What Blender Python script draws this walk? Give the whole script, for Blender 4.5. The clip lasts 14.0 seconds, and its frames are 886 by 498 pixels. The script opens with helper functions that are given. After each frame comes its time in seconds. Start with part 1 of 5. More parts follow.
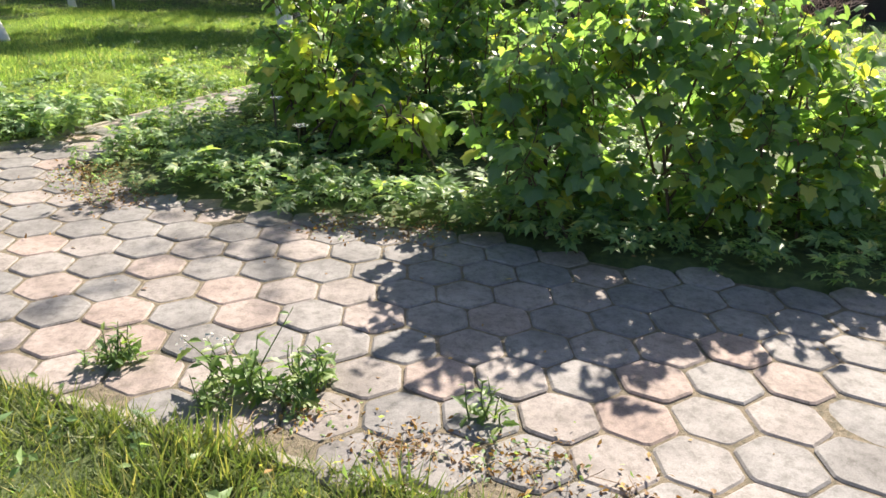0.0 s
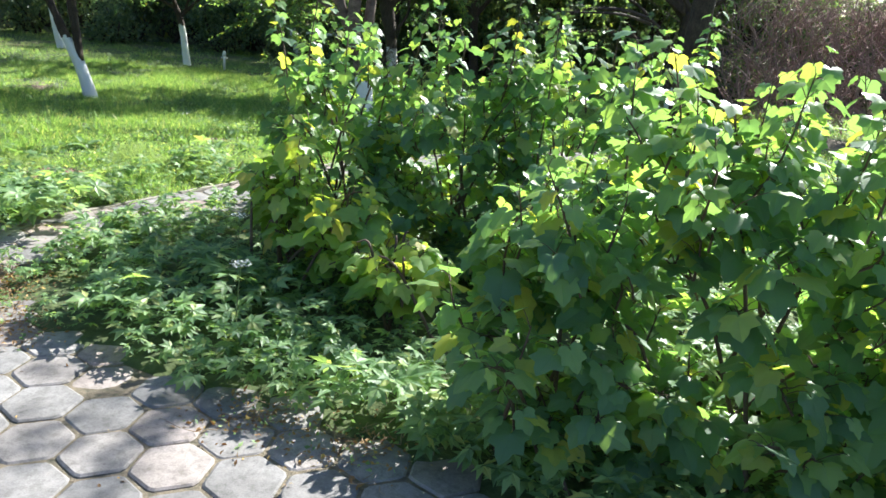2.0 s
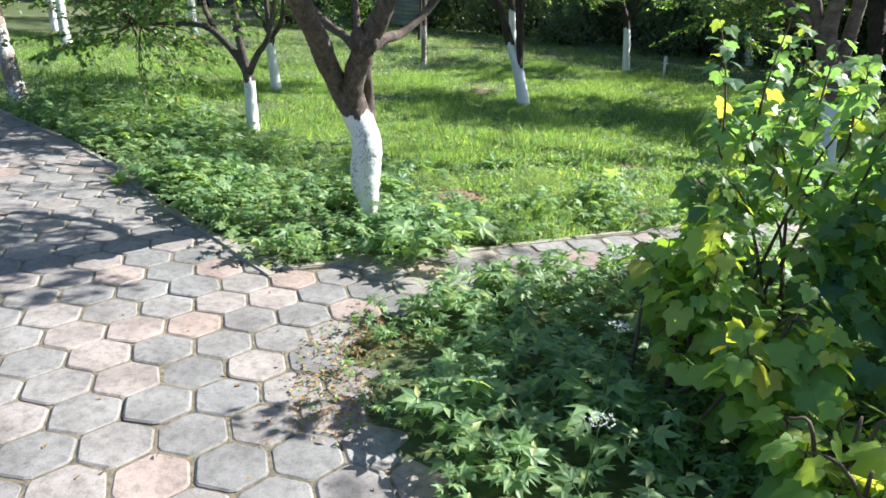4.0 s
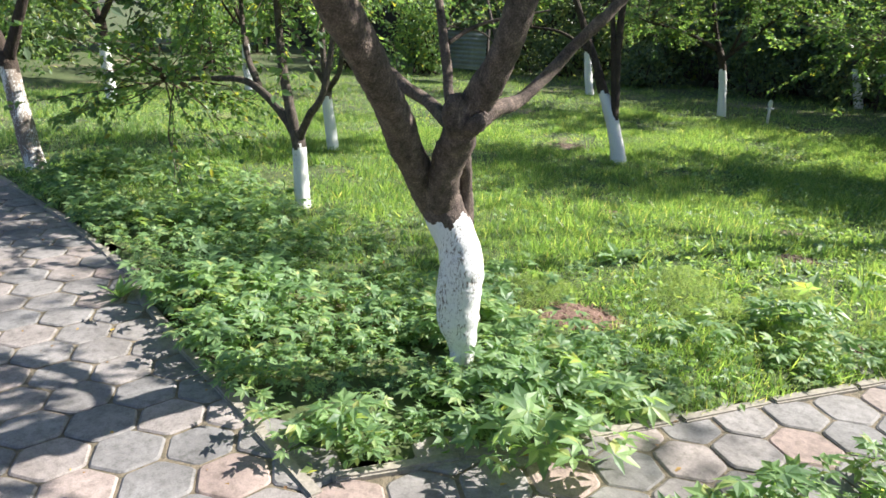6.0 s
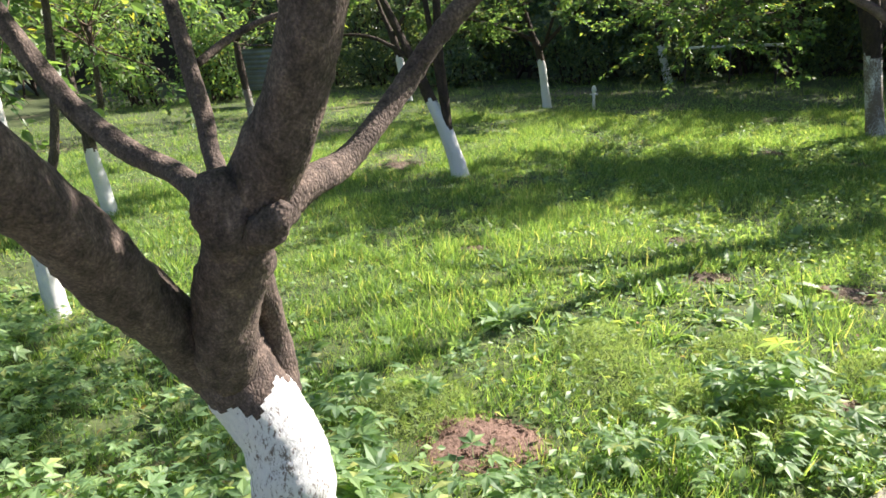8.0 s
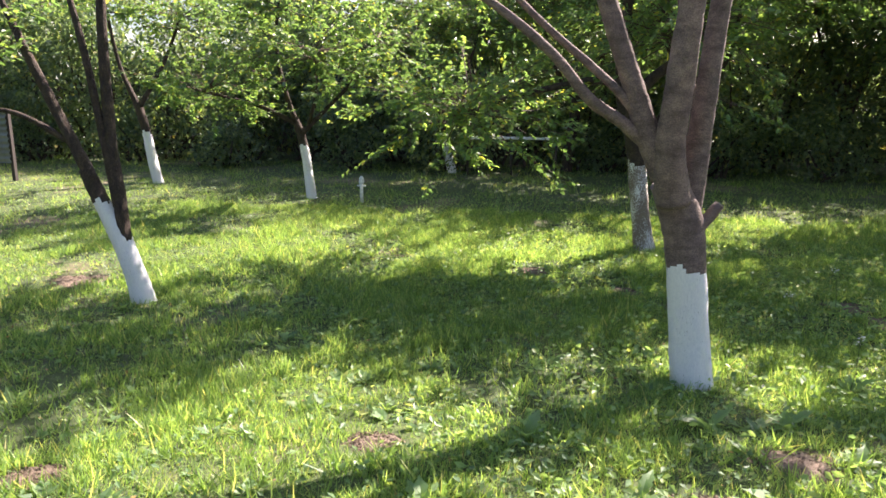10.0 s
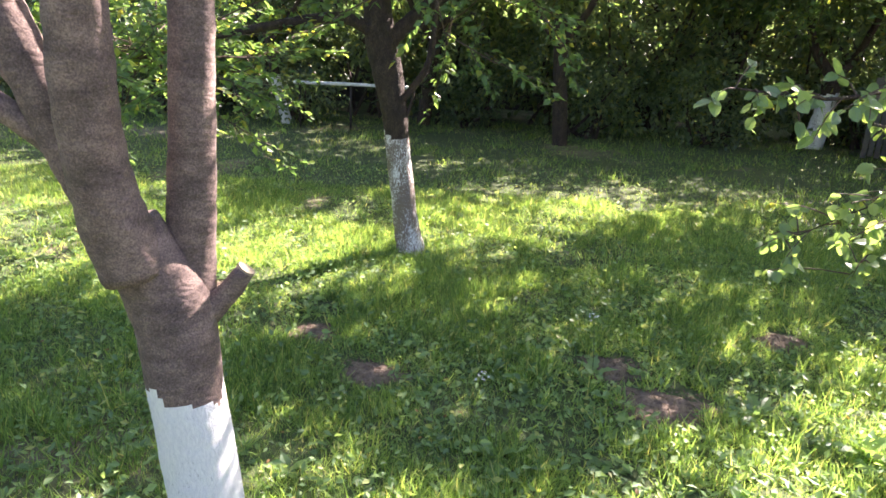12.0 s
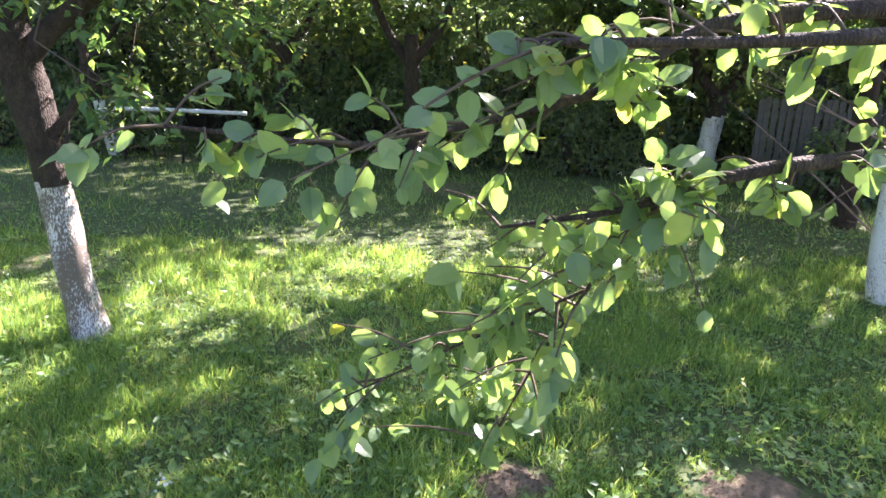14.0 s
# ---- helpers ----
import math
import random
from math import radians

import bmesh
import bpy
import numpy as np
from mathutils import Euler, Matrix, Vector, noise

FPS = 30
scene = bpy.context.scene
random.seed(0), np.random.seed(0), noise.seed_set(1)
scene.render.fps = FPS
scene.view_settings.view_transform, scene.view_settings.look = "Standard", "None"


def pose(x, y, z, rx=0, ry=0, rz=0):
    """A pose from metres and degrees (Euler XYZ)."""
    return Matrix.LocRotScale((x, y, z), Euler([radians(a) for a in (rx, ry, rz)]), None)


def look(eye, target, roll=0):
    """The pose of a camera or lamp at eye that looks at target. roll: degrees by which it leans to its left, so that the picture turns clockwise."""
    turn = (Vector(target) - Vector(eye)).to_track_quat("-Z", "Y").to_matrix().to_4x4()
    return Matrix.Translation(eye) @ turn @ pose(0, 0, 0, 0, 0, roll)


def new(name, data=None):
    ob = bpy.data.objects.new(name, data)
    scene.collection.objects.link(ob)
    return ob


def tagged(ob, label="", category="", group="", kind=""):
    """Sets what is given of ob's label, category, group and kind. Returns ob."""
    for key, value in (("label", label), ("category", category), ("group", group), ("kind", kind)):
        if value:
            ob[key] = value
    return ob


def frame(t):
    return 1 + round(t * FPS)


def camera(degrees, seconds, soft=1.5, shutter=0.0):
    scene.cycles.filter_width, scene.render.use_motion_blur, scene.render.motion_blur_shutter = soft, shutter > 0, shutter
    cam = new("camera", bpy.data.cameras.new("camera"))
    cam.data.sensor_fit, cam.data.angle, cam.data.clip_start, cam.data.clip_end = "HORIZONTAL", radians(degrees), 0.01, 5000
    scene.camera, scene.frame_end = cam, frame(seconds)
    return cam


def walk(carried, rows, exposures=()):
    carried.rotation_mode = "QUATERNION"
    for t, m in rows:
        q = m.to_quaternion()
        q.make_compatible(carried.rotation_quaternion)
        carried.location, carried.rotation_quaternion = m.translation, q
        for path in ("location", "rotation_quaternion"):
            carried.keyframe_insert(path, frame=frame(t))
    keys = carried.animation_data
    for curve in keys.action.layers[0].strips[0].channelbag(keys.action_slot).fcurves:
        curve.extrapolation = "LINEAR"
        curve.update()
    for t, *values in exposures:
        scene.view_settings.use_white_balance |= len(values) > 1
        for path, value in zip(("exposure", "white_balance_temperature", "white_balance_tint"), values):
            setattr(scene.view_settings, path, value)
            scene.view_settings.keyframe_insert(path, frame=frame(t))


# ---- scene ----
cam = camera(63.2, 14.0, soft=1.6)
PATH = [
    (0, (0.46, 0.334, 1.43), (0.78, 2.147, 0.649), 2.2),
    (0.5, (0.576, 0.704, 1.505), (0.982, 2.555, 0.865), 2.7),
    (1, (0.753, 0.916, 1.526), (1.166, 2.78, 0.931), 2.7),
    (1.5, (1.019, 1.194, 1.553), (1.322, 3.084, 0.974), 3.1),
    (2, (1.191, 1.638, 1.537), (1.194, 3.537, 0.909), 5.3),
    (2.5, (1.268, 2.125, 1.655), (0.777, 3.983, 1.1), 3.2),
    (3, (1.341, 2.221, 1.684), (0.512, 3.938, 1.082), 3.9),
    (3.5, (1.262, 2.424, 1.651), (0.29, 4.025, 0.951), 3.3),
    (4, (0.933, 2.754, 1.641), (-0.105, 4.304, 0.922), 3.3),
    (4.2, (0.847, 2.846, 1.636), (-0.222, 4.379, 0.925), 3.7),
    (6.3, (-0.414, 4.076, 1.587), (-1.599, 5.563, 0.968), 2.0),
    (6.5, (-0.483, 4.179, 1.575), (-1.615, 5.707, 0.954), 1.4),
    (7, (-0.773, 4.447, 1.553), (-1.768, 6.061, 0.915), 0.2),
    (7.5, (-0.967, 4.755, 1.534), (-1.853, 6.428, 0.892), -1.6),
    (8, (-1.082, 5.104, 1.536), (-1.892, 6.829, 0.928), -3.6),
    (8.5, (-1.231, 5.562, 1.549), (-1.947, 7.384, 1.14), -4.1),
    (9, (-1.164, 6.016, 1.557), (-1.602, 7.917, 1.119), -1.6),
    (9.2, (-1.102, 6.181, 1.564), (-1.484, 8.092, 1.114), -0.7),
    (11.3, (0.269, 8.808, 1.681), (-0.048, 10.743, 1.289), 1.1),
    (11.5, (0.456, 8.978, 1.701), (0.187, 10.915, 1.282), 1.2),
    (12, (0.892, 9.513, 1.666), (0.71, 11.414, 1.072), 2.4),
    (12.5, (1.247, 9.934, 1.686), (1.145, 11.873, 1.206), 0.8),
    (13, (1.666, 10.36, 1.657), (1.647, 12.303, 1.183), 2.3),
    (13.5, (2.031, 10.773, 1.642), (1.993, 12.702, 1.117), 2.6),
    (14, (2.379, 11.121, 1.639), (2.314, 13.048, 1.108), 2.2),
]
walk(cam, [(t, look(eye, target, roll)) for t, eye, target, roll in PATH], [(0, 1.5, 6500, 13), (1, 1.7, 5750, 9), (2.5, 1.72, 5650, 8), (4, 1.52, 5650, 8), (6.5, 1.47, 6000, 13), (9, 1.72, 6250, 19), (11.5, 2.7, 6450, 32), (12.5, 2.9, 6100, 30), (14, 3.0, 5900, 30)])

# ---- world and sun ----
SUN_AZ, SUN_EL = radians(37), radians(38)   # clockwise from +y, above the horizon
world = bpy.data.worlds.new("world")
scene.world = world
world.use_nodes = True
wn = world.node_tree
sky = wn.nodes.new("ShaderNodeTexSky")
sky.sky_type, sky.sun_disc = "NISHITA", False
sky.sun_elevation, sky.sun_rotation = SUN_EL, SUN_AZ
sky.air_density, sky.dust_density = 1.0, 1.5
wn.links.new(sky.outputs[0], wn.nodes["Background"].inputs[0])
wn.nodes["Background"].inputs[1].default_value = 0.058
sun_data = bpy.data.lights.new("sun", "SUN")
sun_data.energy, sun_data.angle, sun_data.color = 5.0, radians(0.53), (1.0, 0.91, 0.76)
sun = new("sun", sun_data)
sun_way = Vector((math.sin(SUN_AZ) * math.cos(SUN_EL), math.cos(SUN_AZ) * math.cos(SUN_EL), math.sin(SUN_EL)))
sun.matrix_world = look(sun_way * 60, (0, 0, 0))



# ---- materials ----
def nodes_of(name):
    m = bpy.data.materials.new(name)
    m.use_nodes = True
    nt = m.node_tree
    return m, nt, nt.nodes["Principled BSDF"], nt.nodes["Material Output"]


def add(nt, kind, **values):
    n = nt.nodes.new("ShaderNode" + kind)
    for k, v in values.items():
        n.inputs[k].default_value = v
    return n


def ramp(nt, fac, stops):
    r = nt.nodes.new("ShaderNodeValToRGB")
    els = r.color_ramp.elements
    while len(els) < len(stops):
        els.new(0.5)
    for e, (p, c) in zip(els, stops):
        e.position, e.color = p, (*c, 1)
    nt.links.new(fac, r.inputs[0])
    return r.outputs[0]


def noise_tex(nt, scale, detail=4.0, rough=0.6, coord="Object"):
    tc = nt.nodes.new("ShaderNodeTexCoord")
    n = add(nt, "TexNoise", Scale=scale, Detail=detail, Roughness=rough)
    nt.links.new(tc.outputs[coord], n.inputs["Vector"])
    return n.outputs["Fac"]


def mix_rgb(nt, fac, a, b, blend="MIX"):
    n = nt.nodes.new("ShaderNodeMix")
    n.data_type, n.blend_type = "RGBA", blend
    for sock, v in ((n.inputs[0], fac), (n.inputs[6], a), (n.inputs[7], b)):
        if isinstance(v, (int, float)):
            sock.default_value = v
        elif isinstance(v, tuple):
            sock.default_value = (*v, 1)
        else:
            nt.links.new(v, sock)
    return n.outputs[2]


def bump(nt, height, strength, distance, bsdf):
    b = add(nt, "Bump", Strength=strength, Distance=distance)
    nt.links.new(height, b.inputs["Height"])
    nt.links.new(b.outputs[0], bsdf.inputs["Normal"])


def leaf_material(name, stops, through_col, share=0.4, rough=0.38, island=True):
    """Leaf: coloured piece by piece, glossy skin, light passing through the blade."""
    m, nt, p, out = nodes_of(name)
    if island:
        g = nt.nodes.new("ShaderNodeNewGeometry")
        fac = g.outputs["Random Per Island"]
    else:
        g = nt.nodes.new("ShaderNodeObjectInfo")
        fac = g.outputs["Random"]
    col = ramp(nt, fac, stops)
    big = noise_tex(nt, 1.3, 3.0)
    col = mix_rgb(nt, 0.3, col, ramp(nt, big, [(0.3, (0.35, 0.45, 0.3)), (0.7, (1.0, 1.0, 0.9))]), "MULTIPLY")
    nt.links.new(col, p.inputs["Base Color"])
    p.inputs["Roughness"].default_value = rough
    p.inputs["Specular IOR Level"].default_value = 0.55
    tr = nt.nodes.new("ShaderNodeBsdfTranslucent")
    tcol = mix_rgb(nt, 1.0, col, through_col, "MULTIPLY")
    nt.links.new(tcol, tr.inputs[0])
    mx = nt.nodes.new("ShaderNodeMixShader")
    mx.inputs[0].default_value = share
    nt.links.new(p.outputs[0], mx.inputs[1])
    nt.links.new(tr.outputs[0], mx.inputs[2])
    nt.links.new(mx.outputs[0], out.inputs[0])
    return m


THROUGH = (1.95, 2.1, 0.85)
BUSH_STOPS = [(0, (0.13, 0.225, 0.145)), (0.55, (0.19, 0.31, 0.16)), (0.88, (0.28, 0.39, 0.14)), (1, (0.45, 0.43, 0.1))]
LEAF_BUSH = leaf_material("bush_leaf", BUSH_STOPS, (1.95, 2.0, 0.7), 0.52, 0.4)
LEAF_BUSH_PIECE = leaf_material("bush_leaf_piece", BUSH_STOPS, (1.95, 2.0, 0.7), 0.52, 0.4, island=False)
# young leaf, paler and yellower with the shoots' sunlit look in the colour
SHOOT_STOPS = [(0, (0.2, 0.33, 0.1)), (0.6, (0.3, 0.43, 0.12)), (0.92, (0.4, 0.46, 0.12)), (1, (0.52, 0.46, 0.12))]
LEAF_SHOOT = leaf_material("young_shoot_leaf", SHOOT_STOPS, (2.1, 2.0, 0.6), 0.5, 0.45)
LEAF_SHOOT_PIECE = leaf_material("young_shoot_leaf_piece", SHOOT_STOPS, (2.1, 2.0, 0.6), 0.5, 0.45, island=False)
LEAF_WEED = leaf_material("weed_leaf", [(0, (0.11, 0.19, 0.1)), (0.5, (0.2, 0.32, 0.145)), (0.9, (0.3, 0.42, 0.19)), (1, (0.43, 0.45, 0.17))], (2.2, 2.05, 0.95), 0.45, 0.5)
LEAF_TREE = leaf_material("tree_leaf", [(0, (0.09, 0.15, 0.08)), (0.6, (0.15, 0.23, 0.11)), (0.93, (0.23, 0.3, 0.11)), (1, (0.38, 0.32, 0.07))], (2.0, 2.15, 0.9), 0.52, 0.4)
APPLE_STOPS = [(0, (0.14, 0.21, 0.125)), (0.6, (0.2, 0.285, 0.16)), (0.94, (0.28, 0.36, 0.16)), (1, (0.45, 0.43, 0.12))]
LEAF_APPLE = leaf_material("apple_leaf", APPLE_STOPS, (2.1, 2.15, 0.8), 0.45, 0.36, island=False)
LEAF_APPLE_FAR = leaf_material("apple_crown_leaf", APPLE_STOPS, (2.1, 2.15, 0.8), 0.45, 0.36)
LEAF_HEDGE = leaf_material("hedge_leaf", [(0, (0.075, 0.115, 0.08)), (0.6, (0.135, 0.19, 0.12)), (0.95, (0.21, 0.26, 0.12)), (1, (0.29, 0.26, 0.08))], (2.0, 2.0, 1.0), 0.5, 0.42)
GRASS = leaf_material("grass_blade", [(0, (0.07, 0.13, 0.055)), (0.5, (0.185, 0.3, 0.11)), (0.9, (0.31, 0.41, 0.16)), (1, (0.56, 0.5, 0.28))], (2.2, 2.15, 0.9), 0.5, 0.45)
# dry yellowish blades, darker than GRASS with the verge's shade in the colour
VERGE = leaf_material("verge_blade", [(0, (0.08, 0.12, 0.045)), (0.55, (0.16, 0.21, 0.075)), (0.85, (0.27, 0.28, 0.1)), (1, (0.46, 0.39, 0.2))], (1.6, 1.7, 0.8), 0.4, 0.5)
DRY = leaf_material("dry_leaf", [(0, (0.2, 0.11, 0.05)), (0.6, (0.33, 0.2, 0.07)), (1, (0.5, 0.34, 0.08))], (1.4, 1.1, 0.6), 0.2, 0.7)


def ground_material():
    m, nt, p, _ = nodes_of("lawn_soil")
    a, b = noise_tex(nt, 0.55, 5.0), noise_tex(nt, 14.0, 6.0)
    grass = ramp(nt, b, [(0.3, (0.035, 0.052, 0.018)), (0.7, (0.1, 0.13, 0.042))])
    soil = ramp(nt, b, [(0.3, (0.14, 0.1, 0.065)), (0.7, (0.36, 0.29, 0.18))])
    patch = ramp(nt, a, [(0.56, (0, 0, 0)), (0.72, (1, 1, 1))])
    nt.links.new(mix_rgb(nt, patch, grass, soil), p.inputs["Base Color"])
    p.inputs["Roughness"].default_value = 0.95
    bump(nt, b, 0.6, 0.03, p)
    return m


def soil_material(name, dark, light, scale=30.0):
    m, nt, p, _ = nodes_of(name)
    b = noise_tex(nt, scale, 8.0, 0.7)
    nt.links.new(ramp(nt, b, [(0.32, dark), (0.68, light)]), p.inputs["Base Color"])
    p.inputs["Roughness"].default_value = 0.95
    bump(nt, b, 0.8, 0.02, p)
    return m


def paver_material(name="paver_concrete", island=False):
    m, nt, p, _ = nodes_of(name)
    if island:
        r = nt.nodes.new("ShaderNodeNewGeometry").outputs["Random Per Island"]
    else:
        r = nt.nodes.new("ShaderNodeObjectInfo").outputs["Random"]
    base = ramp(nt, r, [(0, (0.225, 0.222, 0.228)), (0.5, (0.285, 0.272, 0.272)), (0.8, (0.33, 0.295, 0.285)), (1, (0.37, 0.29, 0.265))])
    tc = nt.nodes.new("ShaderNodeNewGeometry")
    big = add(nt, "TexNoise", Scale=3.0, Detail=6.0, Roughness=0.65)
    fine = add(nt, "TexNoise", Scale=160.0, Detail=4.0, Roughness=0.7)
    for n in (big, fine):
        nt.links.new(tc.outputs["Position"], n.inputs["Vector"])
    c = mix_rgb(nt, 0.85, base, ramp(nt, big.outputs["Fac"], [(0.3, (0.5, 0.48, 0.46)), (0.65, (1.12, 1.1, 1.07))]), "MULTIPLY")
    stain = add(nt, "TexNoise", Scale=22.0, Detail=7.0, Roughness=0.75)
    nt.links.new(tc.outputs["Position"], stain.inputs["Vector"])
    c = mix_rgb(nt, 0.7, c, ramp(nt, stain.outputs["Fac"], [(0.36, (0.5, 0.5, 0.46)), (0.52, (1.0, 1.0, 1.0)), (0.7, (1.2, 1.17, 1.12))]), "MULTIPLY")
    c = mix_rgb(nt, 0.5, c, ramp(nt, fine.outputs["Fac"], [(0.35, (0.6, 0.58, 0.55)), (0.6, (1.1, 1.1, 1.1))]), "MULTIPLY")
    nt.links.new(c, p.inputs["Base Color"])
    p.inputs["Roughness"].default_value = 0.85
    bump(nt, fine.outputs["Fac"], 0.35, 0.004, p)
    return m


def bark_material(name, dark, light, scale=26.0, stretch=0.35, crack=0.4, relief=0.75):
    m, nt, p, _ = nodes_of(name)
    tc = nt.nodes.new("ShaderNodeTexCoord")
    mp = add(nt, "Mapping", Scale=(1.0, 1.0, stretch))
    nt.links.new(tc.outputs["Object"], mp.inputs[0])
    v = nt.nodes.new("ShaderNodeTexVoronoi")
    v.feature = "DISTANCE_TO_EDGE"
    v.inputs["Scale"].default_value = scale * 3.2
    n = add(nt, "TexNoise", Scale=scale, Detail=8.0, Roughness=0.7)
    for s in (v, n):
        nt.links.new(mp.outputs[0], s.inputs["Vector"])
    c = ramp(nt, n.outputs["Fac"], [(0.3, dark), (0.7, light)])
    c = mix_rgb(nt, crack, c, ramp(nt, v.outputs["Distance"], [(0.0, (0.2, 0.18, 0.17)), (0.3, (1.15, 1.1, 1.05))]), "MULTIPLY")
    speck = noise_tex(nt, 170.0, 4.0, 0.75)
    c = mix_rgb(nt, 0.75, c, ramp(nt, speck, [(0.38, (0.4, 0.37, 0.35)), (0.55, (1.0, 1.0, 1.0)), (0.68, (1.7, 1.6, 1.5))]), "MULTIPLY")
    patch = noise_tex(nt, 9.0, 6.0, 0.7)
    c = mix_rgb(nt, 0.4, c, ramp(nt, patch, [(0.38, (0.5, 0.45, 0.43)), (0.62, (1.5, 1.42, 1.3))]), "MULTIPLY")
    nt.links.new(c, p.inputs["Base Color"])
    p.inputs["Roughness"].default_value = 0.9
    add_h = add(nt, "Math")
    nt.links.new(v.outputs["Distance"], add_h.inputs[0])
    nt.links.new(n.outputs["Fac"], add_h.inputs[1])
    bump(nt, add_h.outputs[0], relief, 0.022, p)
    return m


def lime_material(name, worn):
    """Limewash on bark; worn is the share of flaked spots."""
    m, nt, p, _ = nodes_of(name)
    tc = nt.nodes.new("ShaderNodeTexCoord")
    mp = add(nt, "Mapping", Scale=(1.0, 1.0, 0.4))
    nt.links.new(tc.outputs["Object"], mp.inputs[0])
    n = add(nt, "TexNoise", Scale=120.0, Detail=6.0, Roughness=0.75)
    big = add(nt, "TexNoise", Scale=7.0, Detail=3.0)
    for s in (n, big):
        nt.links.new(mp.outputs[0], s.inputs["Vector"])
    h = add(nt, "Math")
    h.operation = "MULTIPLY_ADD"
    h.inputs[1].default_value = 0.5
    nt.links.new(big.outputs["Fac"], h.inputs[0])
    nt.links.new(n.outputs["Fac"], h.inputs[2])
    flake = ramp(nt, h.outputs[0], [(worn, (1, 1, 1)), (min(worn + 0.05, 1.0), (0, 0, 0))])
    white = ramp(nt, n.outputs["Fac"], [(0.3, (0.66, 0.66, 0.68)), (0.6, (0.82, 0.81, 0.8))])
    nt.links.new(mix_rgb(nt, flake, white, (0.2, 0.16, 0.13)), p.inputs["Base Color"])
    p.inputs["Roughness"].default_value = 0.9
    bump(nt, h.outputs[0], 0.7, 0.01, p)
    return m


def paint(name, color, rough=0.6, metal=0.0, scale=20.0, vary=0.35):
    m, nt, p, _ = nodes_of(name)
    n = noise_tex(nt, scale, 6.0, 0.65)
    lo = tuple(c * (1 - vary) for c in color)
    hi = tuple(min(1.0, c * (1 + vary * 0.6)) for c in color)
    nt.links.new(ramp(nt, n, [(0.3, lo), (0.7, hi)]), p.inputs["Base Color"])
    p.inputs["Roughness"].default_value, p.inputs["Metallic"].default_value = rough, metal
    bump(nt, n, 0.2, 0.004, p)
    return m


GROUND = ground_material()
SOIL = soil_material("joint_soil", (0.08, 0.075, 0.05), (0.25, 0.2, 0.14))
MOUND = soil_material("crumbly_red_soil", (0.11, 0.062, 0.045), (0.33, 0.21, 0.16), 60.0)
PAVER, PAVER_ISLAND = paver_material(), paver_material("paver_concrete_far", True)
EARTH = soil_material("bare_earth", (0.1, 0.07, 0.05), (0.27, 0.2, 0.14), 40.0)
KERB = paint("kerb_concrete", (0.3, 0.27, 0.23), 0.9, scale=45.0)
BARK_BROWN = bark_material("brown_bark", (0.035, 0.026, 0.023), (0.225, 0.175, 0.15), 34.0, 0.6, 0.3, 0.36)
BARK_SMOOTH = bark_material("smooth_banded_bark", (0.075, 0.055, 0.05), (0.27, 0.2, 0.175), 6.0, 2.2, 0.08, 0.25)
BARK_GREY = bark_material("grey_bark", (0.06, 0.05, 0.045), (0.21, 0.175, 0.15), 34.0)
BARK_DARK = bark_material("dark_bark", (0.03, 0.022, 0.018), (0.11, 0.08, 0.06))
STEM = paint("green_stem", (0.12, 0.17, 0.05), 0.6)
TWIG = paint("brown_twig", (0.11, 0.075, 0.05), 0.8)
LIME = lime_material("limewash", 0.52)
LIME_SPOT = lime_material("limewash_spotted", 0.63)
LIME_WORN = lime_material("limewash_worn", 0.77)
CUT = paint("cut_wood", (0.34, 0.27, 0.18), 0.8)
METAL = paint("weathered_sheet_metal", (0.2, 0.22, 0.22), 0.5, 0.4, 3.0)
WHITE = paint("white_paint", (0.78, 0.78, 0.76), 0.5)
WOOD_GREY = paint("grey_weathered_wood", (0.12, 0.115, 0.105), 0.85, scale=12.0)
WOOD_DARK = paint("dark_stained_wood", (0.045, 0.035, 0.03), 0.8, scale=8.0)
FLOWER = paint("white_petals", (0.75, 0.75, 0.68), 0.7)


# ---- mesh helpers ----
def mesh_np(name, verts, faces, mat, smooth=False):
    """A mesh from numpy arrays: verts (n, 3) and faces (m, 3 or 4)."""
    me = bpy.data.meshes.new(name)
    verts, faces = np.asarray(verts, np.float32), np.asarray(faces, np.int32)
    k = faces.shape[1]
    me.vertices.add(len(verts))
    me.vertices.foreach_set("co", verts.ravel())
    me.loops.add(faces.size)
    me.loops.foreach_set("vertex_index", faces.ravel())
    me.polygons.add(len(faces))
    me.polygons.foreach_set("loop_start", np.arange(0, faces.size, k, dtype=np.int32))
    me.polygons.foreach_set("use_smooth", np.full(len(faces), smooth))
    me.update(calc_edges=True)
    me.materials.append(mat)
    return me


def part(name, me, parent=None, label="", kind=""):
    ob = new(name, me)
    ob.parent = parent
    return tagged(ob, label=label, kind=kind)


def frames_of(n_vec, tangent):
    """Rotation matrices (n, 3, 3) whose columns are side, tangent and normal."""
    y = tangent / np.linalg.norm(tangent, axis=1, keepdims=True)
    x = np.cross(y, n_vec)
    x /= np.linalg.norm(x, axis=1, keepdims=True) + 1e-9
    z = np.cross(x, y)
    return np.stack([x, y, z], axis=2)


def scatter(tv, tf, pos, rot, size):
    """Copies of one template, joined: verts and faces."""
    tv, tf = np.asarray(tv, float), np.asarray(tf, int)
    n = len(pos)
    size = np.broadcast_to(np.asarray(size, float), (n,))
    v = np.einsum("nij,kj->nki", rot, tv) * size[:, None, None] + pos[:, None, :]
    fc = tf[None] + (np.arange(n) * len(tv))[:, None, None]
    return v.reshape(-1, 3), fc.reshape(-1, tf.shape[1])


